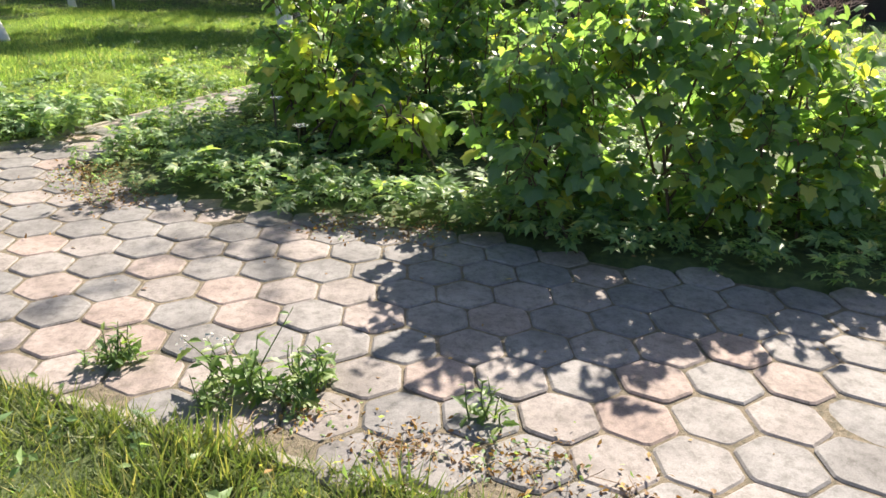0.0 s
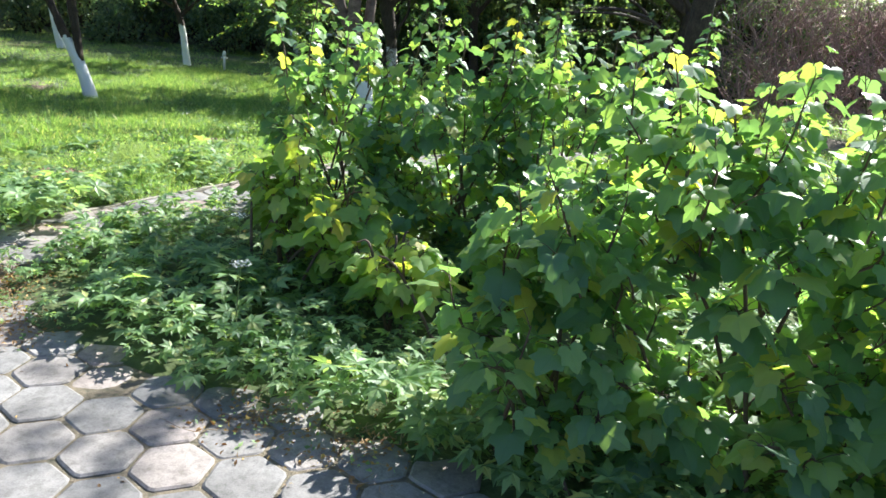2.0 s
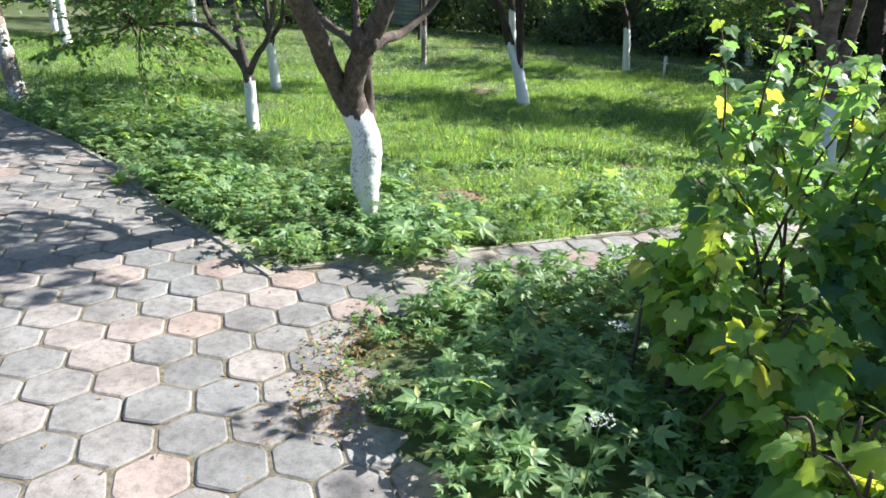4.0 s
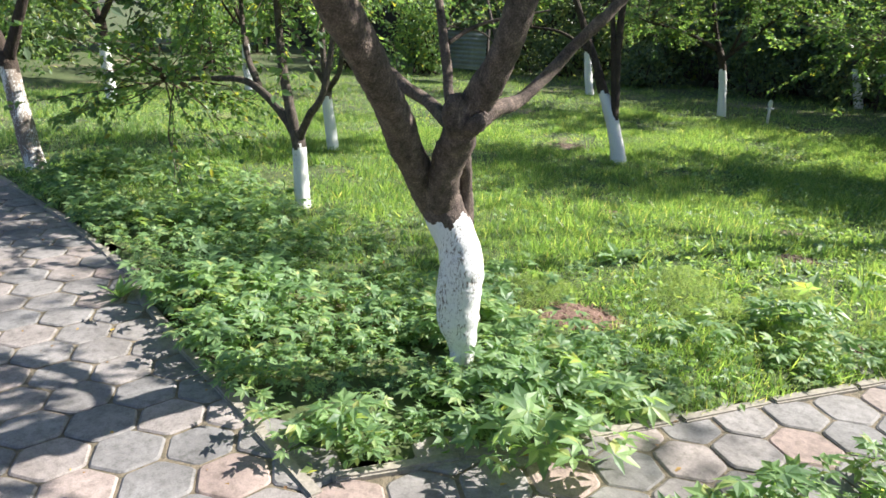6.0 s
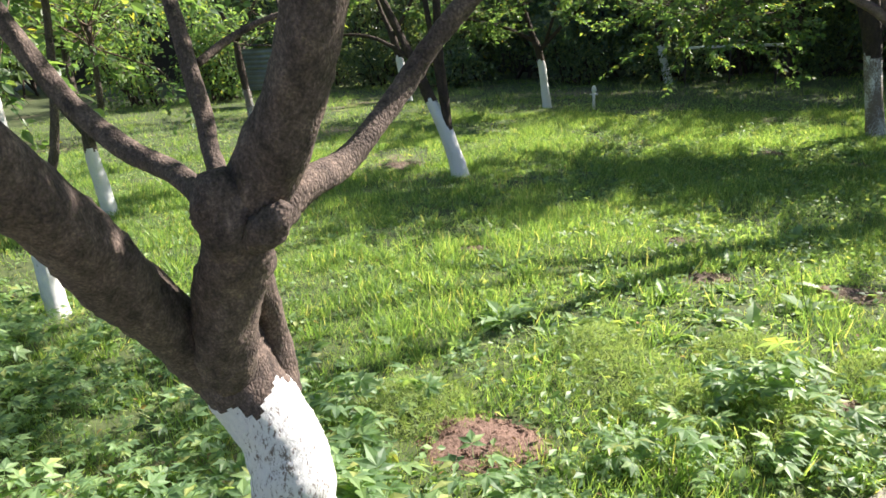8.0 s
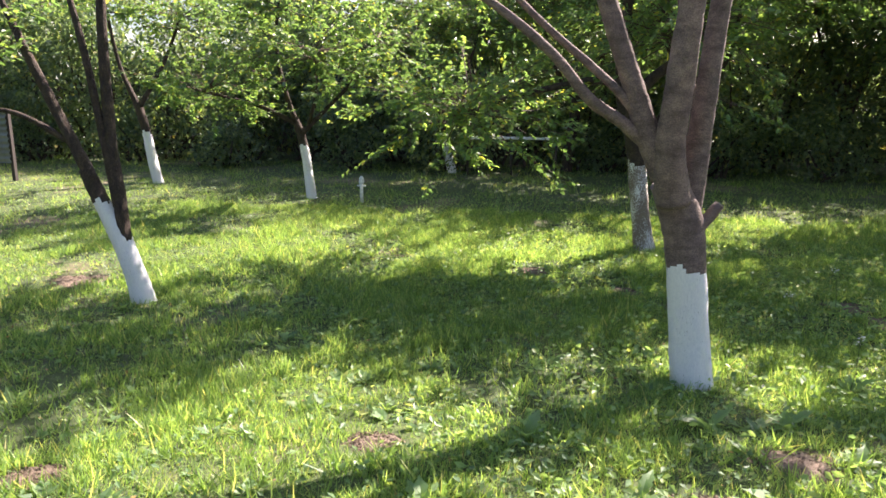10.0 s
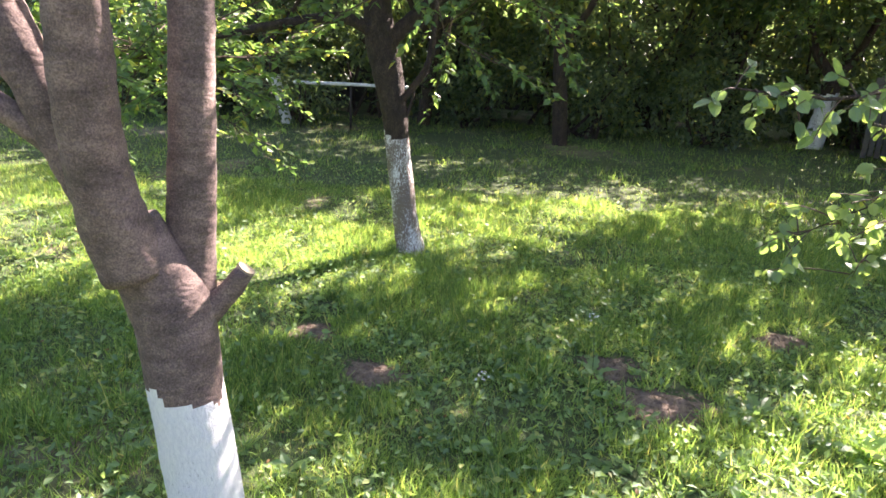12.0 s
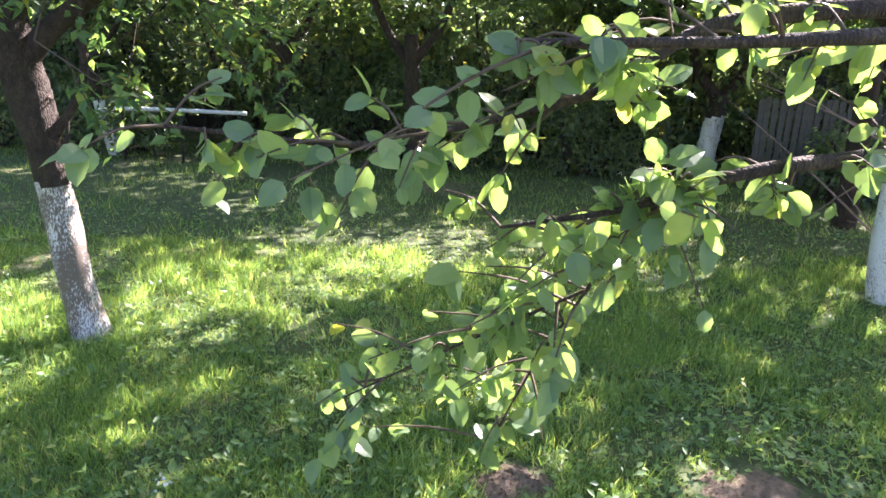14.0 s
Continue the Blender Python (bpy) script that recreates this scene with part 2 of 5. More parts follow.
def joined(pieces):
    """Several (verts, faces) put into one."""
    vs, fs, k = [], [], 0
    for v, fc in pieces:
        vs.append(v)
        fs.append(np.asarray(fc) + k)
        k += len(v)
    return np.concatenate(vs), np.concatenate(fs)


def only(v, f):
    """The vertices that the faces use, and the faces renumbered."""
    used, index = np.unique(f, return_inverse=True)
    return v[used], index.reshape(f.shape)


def smooth_line(points, radii, steps=5):
    """A Catmull-Rom line through the points, with its radii."""
    p, r = np.asarray(points, float), np.asarray(radii, float)
    if len(p) < 2:
        return p, r
    q = np.vstack([2 * p[0] - p[1], p, 2 * p[-1] - p[-2]])
    out, rad = [], []
    for i in range(len(p) - 1):
        a, b, c, d = q[i:i + 4]
        for t in np.linspace(0, 1, steps, endpoint=False):
            out.append(0.5 * (2 * b + (c - a) * t + (2 * a - 5 * b + 4 * c - d) * t * t + (3 * b - a - 3 * c + d) * t ** 3))
            rad.append(r[i] + (r[i + 1] - r[i]) * t)
    return np.array(out + [p[-1]]), np.array(rad + [r[-1]])


def tube(points, radii, sides=8, steps=5, rough=0.0, rng=None, cap=True):
    """A bent, tapered, knobbly tube as quads."""
    p, r = smooth_line(points, radii, steps)
    t = np.gradient(p, axis=0)
    t /= np.linalg.norm(t, axis=1, keepdims=True)
    ref = np.array([0.0, 0, 1]) if abs(t[:, 2]).mean() < 0.75 else np.array([0.0, 1, 0])
    u = np.cross(t, ref)
    u /= np.linalg.norm(u, axis=1, keepdims=True)
    w = np.cross(t, u)
    a = np.linspace(0, 2 * np.pi, sides, endpoint=False)
    ring = r[:, None] * np.ones(sides)[None]
    if rough and rng is not None:
        k = rng.uniform(0, 6.28, 4)
        s = np.arange(len(p))[:, None]
        ring = ring * (1 + rough * (np.sin(2 * a[None] + k[0] + s * 0.3) * 0.6 + np.sin(3 * a[None] + k[1] - s * 0.45) * 0.5 + rng.normal(0, 0.45, ring.shape)))
    v = p[:, None] + ring[..., None] * (np.cos(a)[None, :, None] * u[:, None] + np.sin(a)[None, :, None] * w[:, None])
    n = len(p)
    i, j = np.meshgrid(np.arange(n - 1), np.arange(sides), indexing="ij")
    j2 = (j + 1) % sides
    f = np.stack([i * sides + j, i * sides + j2, (i + 1) * sides + j2, (i + 1) * sides + j], axis=-1).reshape(-1, 4)
    v = v.reshape(-1, 3)
    if cap:
        c0, c1 = len(v), len(v) + 1
        v = np.vstack([v, p[0], p[-1]])
        jj = np.arange(0, sides, 2)
        f = np.vstack([f, np.stack([np.full(len(jj), c0), (jj + 2) % sides, (jj + 1) % sides, jj], axis=1),
                       np.stack([np.full(len(jj), c1), (n - 1) * sides + jj, (n - 1) * sides + (jj + 1) % sides, (n - 1) * sides + (jj + 2) % sides], axis=1)])
    return v, f


def box_np(lo, hi):
    (a, b, c), (d, e, g) = lo, hi
    v = np.array([(a, b, c), (d, b, c), (d, e, c), (a, e, c), (a, b, g), (d, b, g), (d, e, g), (a, e, g)], float)
    f = np.array([(0, 3, 2, 1), (4, 5, 6, 7), (0, 1, 5, 4), (1, 2, 6, 5), (2, 3, 7, 6), (3, 0, 4, 7)])
    return v, f


def bevel_box(name, lo, hi, mat, width=0.01):
    bm = bmesh.new()
    v, f = box_np(lo, hi)
    vs = [bm.verts.new(p) for p in v]
    for q in f:
        bm.faces.new([vs[i] for i in q])
    bmesh.ops.bevel(bm, geom=bm.edges[:], offset=width, segments=2, affect="EDGES")
    me = bpy.data.meshes.new(name)
    bm.to_mesh(me)
    bm.free()
    me.materials.append(mat)
    return me


def outline_leaf(half, fold=0.12, droop=0.18):
    """A leaf from its half outline [(x, y)], from base to tip, y along the midrib, folded and drooping."""
    half = np.array(half, float)
    n = len(half)
    mid = [(0, y, -droop * y * y) for y in half[:, 1]]
    right = [(x, y, fold * x - droop * y * y) for x, y in half]
    left = [(-x, y, fold * x - droop * y * y) for x, y in half]
    v = np.array(mid + right + left)
    f = []
    for i in range(n - 1):
        f += [(i, n + i, n + i + 1), (i, n + i + 1, i + 1), (i, 2 * n + i + 1, 2 * n + i), (i, i + 1, 2 * n + i + 1)]
    return v, np.array(f)


OVATE = outline_leaf([(0.02, 0), (0.26, 0.3), (0.24, 0.6), (0.0, 1.0)], 0.2, 0.15)
ROUND = outline_leaf([(0.03, 0), (0.3, 0.2), (0.36, 0.5), (0.24, 0.82), (0.0, 1.02)], 0.2, 0.2)
TOOTHED = outline_leaf([(0.03, 0), (0.05, 0.12), (0.17, 0.26), (0.12, 0.34), (0.22, 0.48), (0.14, 0.56), (0.2, 0.68), (0.1, 0.78), (0.0, 1.0)], 0.35, 0.35)
WEEDLEAF = outline_leaf([(0.03, 0), (0.1, 0.3), (0.125, 0.62), (0.0, 1.0)], 0.3, 0.22)
OVATE_LOW = outline_leaf([(0.02, 0), (0.26, 0.4), (0.0, 1.0)], 0.2, 0.18)
SIMPLE = (np.array([(0, 0, 0), (0.27, 0.45, 0.05), (0, 1, -0.1), (-0.27, 0.45, 0.05)]), np.array([(0, 1, 2), (0, 2, 3)]))


def lobed_leaf():
    """A palmate leaf with five toothed lobes, as a fan round the base of the blade."""
    pts = [(0.05, -0.02), (0.28, -0.1), (0.44, 0.02), (0.54, 0.16), (0.44, 0.28), (0.5, 0.46), (0.54, 0.62), (0.38, 0.66), (0.26, 0.7), (0.2, 0.88), (0.0, 1.08)]
    ring = pts + [(-x, y) for x, y in pts[-2::-1]]
    v = [(0, 0.22, 0.04)] + [(x, y, 0.1 * abs(x) - 0.22 * y * y - 0.12 * x * x) for x, y in ring]
    return np.array(v), np.array([(0, i, i + 1) for i in range(1, len(ring))])


LOBED = lobed_leaf()


def compound_leaf():
    """A weed's leaf: a stalk with five leaflets, lying nearly flat."""
    pieces = []
    v, f = outline_leaf([(0.02, 0), (0.23, 0.4), (0.0, 1.0)], 0.25, 0.2)
    for ang, d, s in ((0, 0.5, 0.55), (48, 0.47, 0.5), (-48, 0.47, 0.5), (95, 0.42, 0.4), (-95, 0.42, 0.4)):
        c, sn = math.cos(radians(ang)), math.sin(radians(ang))
        m = np.array([(c, sn, 0), (-sn, c, 0), (0, 0, 1)])
        pieces.append(((v * s) @ m.T + (0, d, 0.0), f))
    pieces.append((np.array([(-0.012, 0, -0.05), (0.012, 0, -0.05), (0, 0.52, 0)]), np.array([(0, 1, 2)])))
    return joined(pieces)


COMPOUND = compound_leaf()


def random_frames(n, rng, tilt=0.5, up=(0, 0, 1), yaw=None):
    """Leaf frames: tangent in any direction, the normal leaning from up by about tilt."""
    a = rng.uniform(0, 2 * np.pi, n) if yaw is None else yaw
    nrm = np.array(up, float)[None] + rng.normal(0, tilt, (n, 3))
    tan = np.stack([np.cos(a), np.sin(a), rng.normal(-0.15, 0.35, n)], axis=1)
    return frames_of(nrm, tan)


# ---- plan: paved path, flower bed, lawn ----
FAR_EDGE = [(12, -1.3), (6, 1.45), (2.96, 2.9), (1.9, 3.36), (1.02, 3.94), (0.23, 4.2), (-0.43, 4.5), (-1.02, 4.85), (-1.15, 5.3), (-0.83, 6.05),
            (-0.42, 6.72), (0.12, 7.5), (0.75, 8.4), (1.5, 9.15), (2.4, 9.95), (4.0, 11.2), (9, 15.0)]
LAWN_EDGE = [(8.4, 15.7), (3.4, 11.8), (1.75, 10.35), (0.75, 9.45), (0.02, 8.55), (-0.61, 7.52), (-1.36, 6.28), (-1.98, 5.3), (-2.54, 5.45), (-3.2, 5.6),
             (-3.95, 5.8), (-4.45, 5.97), (-5.7, 6.2), (-7.0, 6.36), (-14, 7.2)]
NEAR_EDGE = [(-14, 4.6), (-6, 3.9), (-3, 3.35), (-0.66, 2.65), (0.07, 2.24), (0.79, 1.9), (3, 0.75), (12, -3.8)]
PATH_POLY = np.array(FAR_EDGE + LAWN_EDGE + NEAR_EDGE, float)
BED_POLY = np.array([(2.96, 2.9), (1.9, 3.36), (1.02, 3.94), (0.23, 4.2), (-0.43, 4.5), (-1.02, 4.85), (-1.15, 5.3), (-0.83, 6.05), (-0.42, 6.72),
                     (0.12, 7.5), (0.75, 8.4), (1.5, 9.15), (4.5, 8.0), (5.5, 3.0)], float)


def inside(poly, x, y):
    """Whether points lie in a polygon."""
    x, y = np.asarray(x, float), np.asarray(y, float)
    hit = np.zeros(x.shape, bool)
    for (ax, ay), (bx, by) in zip(poly, np.roll(poly, -1, axis=0)):
        cross = (ay > y) != (by > y)
        with np.errstate(divide="ignore", invalid="ignore"):
            hit ^= cross & (x < (bx - ax) * (y - ay) / (by - ay) + ax)
    return hit


def edge_distance(line, x, y):
    """The distance of points from a polyline."""
    best = np.full(np.shape(x), 1e9)
    for (ax, ay), (bx, by) in zip(line[:-1], line[1:]):
        dx, dy = bx - ax, by - ay
        t = np.clip(((x - ax) * dx + (y - ay) * dy) / (dx * dx + dy * dy), 0, 1)
        best = np.minimum(best, np.hypot(x - ax - t * dx, y - ay - t * dy))
    return best


def ground_z(x, y):
    """The lawn falls a hand's breadth behind the first trees."""
    x, y = np.asarray(x, float), np.asarray(y, float)
    t = np.clip((y - 8.6) / 3.6, 0, 1)
    return -0.16 * t * t * (3 - 2 * t)


def build_ground():
    fine = np.arange(-13, 9.01, 0.13)
    xs = np.concatenate([[-400, -150, -60, -35, -22, -17], fine, [11, 14, 20, 35, 60, 150, 400]])
    ys = np.concatenate([[-400, -150, -60, -25, -12, -6, -3.5], np.arange(-2, 20, 0.13), [21, 23, 26, 32, 45, 80, 160, 400]])
    gx, gy = np.meshgrid(xs, ys, indexing="ij")
    z = ground_z(gx, gy)
    z = np.where(inside(PATH_POLY, gx, gy), -0.06 + np.minimum(z, 0), z)
    n, m = gx.shape
    i, j = np.meshgrid(np.arange(n - 1), np.arange(m - 1), indexing="ij")
    f = np.stack([i * m + j, (i + 1) * m + j, (i + 1) * m + j + 1, i * m + j + 1], axis=-1).reshape(-1, 4)
    ob = part("ground", mesh_np("ground", np.stack([gx, gy, z], -1).reshape(-1, 3), f, GROUND, True))
    tagged(ob, "grassy garden ground with bare brown soil patches", "ground", kind="structure")


build_ground()


def poly_sheet(name, poly, mat, lift, step=0.12):
    """A thin sheet over a polygon that follows the ground, as one bmesh."""
    bm = bmesh.new()
    vs = [bm.verts.new((x, y, float(ground_z(x, y)) + lift)) for x, y in poly]
    face = bm.faces.new(vs)
    bmesh.ops.triangulate(bm, faces=[face])
    bmesh.ops.subdivide_edges(bm, edges=[e for e in bm.edges if e.calc_length() > 0.6], cuts=3, use_grid_fill=True)
    for v in bm.verts:
        v.co.z = float(ground_z(v.co.x, v.co.y)) + lift
    me = bpy.data.meshes.new(name)
    bm.to_mesh(me)
    bm.free()
    me.materials.append(mat)
    return me


# ---- trees ----
def grow_twigs(tips, rng, count, reach, rise, spread, thick=0.008):
    """Twigs from the limbs' ends outwards: tubes, and the lines on which leaves sit."""
    pieces, lines = [], []
    for _ in range(count):
        o = tips[rng.integers(len(tips))]
        a = rng.uniform(0, 2 * np.pi)
        d = np.array([math.cos(a) * spread, math.sin(a) * spread, rise + rng.normal(0, 0.35)])
        d *= reach * rng.uniform(0.5, 1.15) / np.linalg.norm(d)
        mid = o + d * 0.5 + rng.normal(0, 0.1 * reach, 3)
        end = o + d + np.array([0, 0, -0.12 * reach])
        pieces.append(tube([o, mid, end], [thick, thick * 0.65, thick * 0.25], 4, 2, cap=False))
        lines.append((o, mid, end))
        for _ in range(2):
            s = mid + (end - mid) * rng.uniform(0, 0.7)
            e = s + (d * 0.35 + rng.normal(0, 0.2 * reach, 3))
            pieces.append(tube([s, (s + e) / 2 + rng.normal(0, 0.03, 3), e], [thick * 0.5, thick * 0.35, thick * 0.15], 3, 2, cap=False))
            lines.append((s, (s + e) / 2, e))
    return pieces, lines


def leaves_on(lines, rng, per_line, size, template, droop=0.35, start=0.2):
    """Leaves set along twigs, facing up and outwards."""
    pos, tan = [], []
    for o, m, e in lines:
        t = rng.uniform(start, 1.03, per_line)[:, None]
        p = (1 - t) ** 2 * o + 2 * t * (1 - t) * m + t * t * e
        d = (e - o) / (np.linalg.norm(e - o) + 1e-6)
        side = rng.normal(0, 1, (per_line, 3)) + d
        side[:, 2] = side[:, 2] * 0.4 - droop
        pos.append(p + rng.normal(0, 0.015, p.shape))
        tan.append(side)
    pos, tan = np.concatenate(pos), np.concatenate(tan)
    nrm = np.array([0, 0, 1.0])[None] + rng.normal(0, 0.55, pos.shape)
    return scatter(*template, pos, frames_of(nrm, tan), size * rng.uniform(0.6, 1.25, len(pos)))


def make_tree(x, y, trunk, limbs, white, bark, lime, label, name="fruit_tree", seed=0, twigs=40, reach=1.0, rise=0.5, per=14, size=0.075,
              template=OVATE, leaf=LEAF_TREE, spread=1.0, tip_min=0.8, stump=None, group="whitewashed trees", rough=0.09, low=0):
    """A fruit tree. trunk: (dx, dy, z, radius) from the ground up; limbs: lists of the same, from the trunk outwards; white: height of the limewash."""
    rng = np.random.default_rng(1000 + seed)
    gz = float(ground_z(x, y))
    root = new(name)
    root.location = (x, y, gz)
    tagged(root, label, "tree", group)
    tr = np.array(trunk, float)
    line, rad = smooth_line(tr[:, :3], tr[:, 3], 6)
    line, rad = np.vstack([line[0] - (0, 0, 0.1), line]), np.concatenate([[rad[0] * 1.15], rad])
    near = bark in (BARK_BROWN, BARK_SMOOTH)
    v, f = tube(line, rad, 44 if near else 20, 4 if near else 2, rough * (0.22 if near else 0.5), rng)
    mid = v[f].mean(axis=1)
    turn = np.arctan2(mid[:, 1] - np.interp(mid[:, 2], line[:, 2], line[:, 1]), mid[:, 0] - np.interp(mid[:, 2], line[:, 2], line[:, 0]))
    edge = white + 0.022 * np.sin(2 * turn + seed) + 0.014 * np.sin(5 * turn + 2 * seed) + 0.008 * np.sin(9 * turn)
    washed = mid[:, 2] < edge
    if washed.any():
        part("whitewashed_trunk", mesh_np("whitewashed_trunk", *only(v, f[washed]), lime, True), root, "limewashed lower trunk")
    part("trunk", mesh_np("trunk", *only(v, f[~washed]), bark, True), root)
    tips = []
    for lb in limbs:
        a = np.array(lb, float)
        fine = bark in (BARK_BROWN, BARK_SMOOTH)
        v, f = tube(a[:, :3], a[:, 3], 24 if fine else 12, 12 if fine else 6, rough * 0.8, rng)
        part("limb", mesh_np("limb", v, f, bark, True), root)
        if a[-1, 2] > tip_min:
            tips += [a[-1, :3], a[-1, :3] * 0.75 + a[-2, :3] * 0.25]
    if stump:
        a = np.array(stump, float)
        v, f = tube(a[:, :3], a[:, 3], 10, 3, 0.06, rng)
        st = part("branch_stub", mesh_np("branch_stub", v, f, bark, True), root, "sawn-off branch stub")
        d = a[-1, :3] - a[-2, :3]
        d = d / np.linalg.norm(d) * 0.006
        v, f = tube([a[-1, :3] - d * 0.2, a[-1, :3] + d], [a[-1, 3] * 1.02, a[-1, 3] * 0.98], 10, 1)
        part("cut_face", mesh_np("cut_face", v, f, CUT, False), st, "pale sawn wood")
    if twigs and tips:
        pieces, lines = grow_twigs(tips, rng, twigs, reach, rise, spread)
        if low:
            more, lines2 = grow_twigs(tips, rng, low, reach * 1.1, -0.35, spread)
            pieces, lines = pieces + more, lines + lines2
        part("branchwork", mesh_np("branchwork", *joined(pieces), TWIG, True), root, "thin brown twigs", "stuff")
        part("crown", mesh_np("crown", *leaves_on(lines, rng, per, size, template), leaf), root, "small green leaves", "stuff")
    return root


# the large forked tree at the path's corner
make_tree(-2.05, 6.3, [(-0.01, -0.01, 0.0, 0.046), (0.0, -0.01, 0.16, 0.06), (-0.015, -0.03, 0.3, 0.094), (-0.01, -0.04, 0.44, 0.099), (0.0, -0.04, 0.55, 0.096), (-0.03, -0.04, 0.66, 0.089),
                       (-0.09, -0.06, 0.78, 0.09), (-0.115, -0.075, 0.88, 0.094), (-0.08, -0.11, 0.98, 0.07)],
          [[(-0.11, -0.04, 0.78, 0.08), (-0.13, -0.18, 0.95, 0.067), (-0.075, -0.36, 1.15, 0.062), (-0.015, -0.53, 1.34, 0.061), (0.07, -0.84, 1.64, 0.06), (0.1, -1.25, 2.15, 0.055), (0.1, -1.5, 2.7, 0.035)],
           [(-0.1, -0.1, 0.84, 0.078), (-0.015, -0.155, 1.0, 0.067), (0.065, -0.185, 1.14, 0.068), (0.115, -0.18, 1.24, 0.062), (0.235, -0.19, 1.42, 0.055), (0.345, -0.21, 1.68, 0.052), (0.42, -0.2, 2.2, 0.046), (0.45, -0.1, 2.8, 0.03)],
           [(0.13, -0.2, 1.2, 0.05), (0.166, -0.1, 1.246, 0.032), (0.185, 0.06, 1.282, 0.026), (0.23, 0.2, 1.39, 0.024), (0.3, 0.265, 1.5, 0.023), (0.37, 0.31, 1.585, 0.023), (0.42, 0.37, 1.665, 0.022), (0.6, 0.55, 1.95, 0.02), (0.85, 0.9, 2.6, 0.012)],
           [(0.04, -0.12, 1.11, 0.04), (-0.13, 0.0, 1.152, 0.031), (-0.336, 0.1, 1.215, 0.03), (-0.51, 0.094, 1.291, 0.028), (-0.668, 0.09, 1.418, 0.027), (-0.775, 0.06, 1.595, 0.024), (-0.907, 0.05, 1.815, 0.022), (-1.3, 0.15, 2.4, 0.014)],
           [(-0.1, 0.0, 1.13, 0.026), (-0.208, 0.088, 1.271, 0.022), (-0.254, 0.127, 1.373, 0.021), (-0.353, 0.184, 1.624, 0.019), (-0.434, 0.234, 1.815, 0.017), (-0.55, 0.3, 2.5, 0.01)],
           [(-0.287, 0.172, 1.47, 0.011), (-0.243, 0.271, 1.529, 0.009), (-0.154, 0.336, 1.57, 0.007), (0.05, 0.45, 1.62, 0.004)],
           [(-0.06, 0.04, 0.5, 0.04), (-0.05, 0.03, 0.72, 0.042), (-0.045, 0.01, 0.9, 0.036), (0.0, -0.07, 1.08, 0.034)],
           [(0.07, -0.16, 1.1, 0.05), (0.09, -0.22, 1.2, 0.06), (0.09, -0.235, 1.27, 0.052), (0.08, -0.235, 1.31, 0.024)],
           [(0.1, -0.2, 1.17, 0.03), (0.17, -0.225, 1.2, 0.034), (0.2, -0.22, 1.23, 0.026), (0.215, -0.215, 1.25, 0.012)]],
          0.765, BARK_BROWN, LIME_SPOT, "big forked fruit tree, rough brown bark, limewashed trunk, beside the path", seed=1,
          twigs=170, reach=1.15, rise=0.8, per=16, size=0.09, rough=0.1, tip_min=2.0, template=SIMPLE)
make_tree(-4.87, 7.74, [(0.02, 0, 0, 0.066), (0.0, 0, 0.25, 0.06), (-0.01, 0, 0.5, 0.058), (-0.05, 0, 0.64, 0.05)],
          [[(0, 0, 0.55, 0.045), (-0.28, 0.0, 0.8, 0.036), (-0.6, -0.05, 0.98, 0.03), (-1.1, -0.1, 0.97, 0.022), (-1.8, -0.1, 0.9, 0.012)],
           [(-0.05, 0, 0.6, 0.045), (-0.22, 0.03, 1.1, 0.038), (-0.33, 0.08, 1.6, 0.03), (-0.4, 0.1, 2.4, 0.015)],
           [(0, 0, 0.58, 0.036), (0.16, -0.03, 0.78, 0.03), (0.36, -0.05, 1.0, 0.024), (0.45, 0, 1.6, 0.02), (0.5, 0, 2.3, 0.012)],
           [(-0.5, 0, 0.95, 0.03), (-0.8, 0.1, 1.25, 0.024), (-1.0, 0.2, 2.0, 0.014)]],
          0.5, BARK_GREY, LIME, "small grey-barked fruit tree with white limewashed trunk on the lawn", seed=2, twigs=130, reach=1.05, rise=0.35, per=30, size=0.068, low=34)
make_tree(-6.72, 9.8, [(0, 0, 0, 0.075), (-0.05, 0, 0.3, 0.066), (-0.1, 0, 0.62, 0.06), (-0.08, 0, 0.8, 0.055)],
          [[(-0.1, 0, 0.72, 0.045), (-0.16, 0, 1.2, 0.036), (-0.3, 0.1, 2.2, 0.02)], [(-0.07, 0, 0.72, 0.04), (0.14, 0, 1.0, 0.03), (0.3, -0.1, 1.7, 0.02)],
           [(-0.1, 0, 0.75, 0.035), (-0.5, -0.1, 1.3, 0.025), (-0.9, -0.2, 2.0, 0.015)]],
          0.62, BARK_GREY, LIME, "young fruit tree with limewashed trunk in the shaded lawn", seed=3, twigs=80, reach=1.0, rise=0.4, per=28, size=0.07, template=SIMPLE)
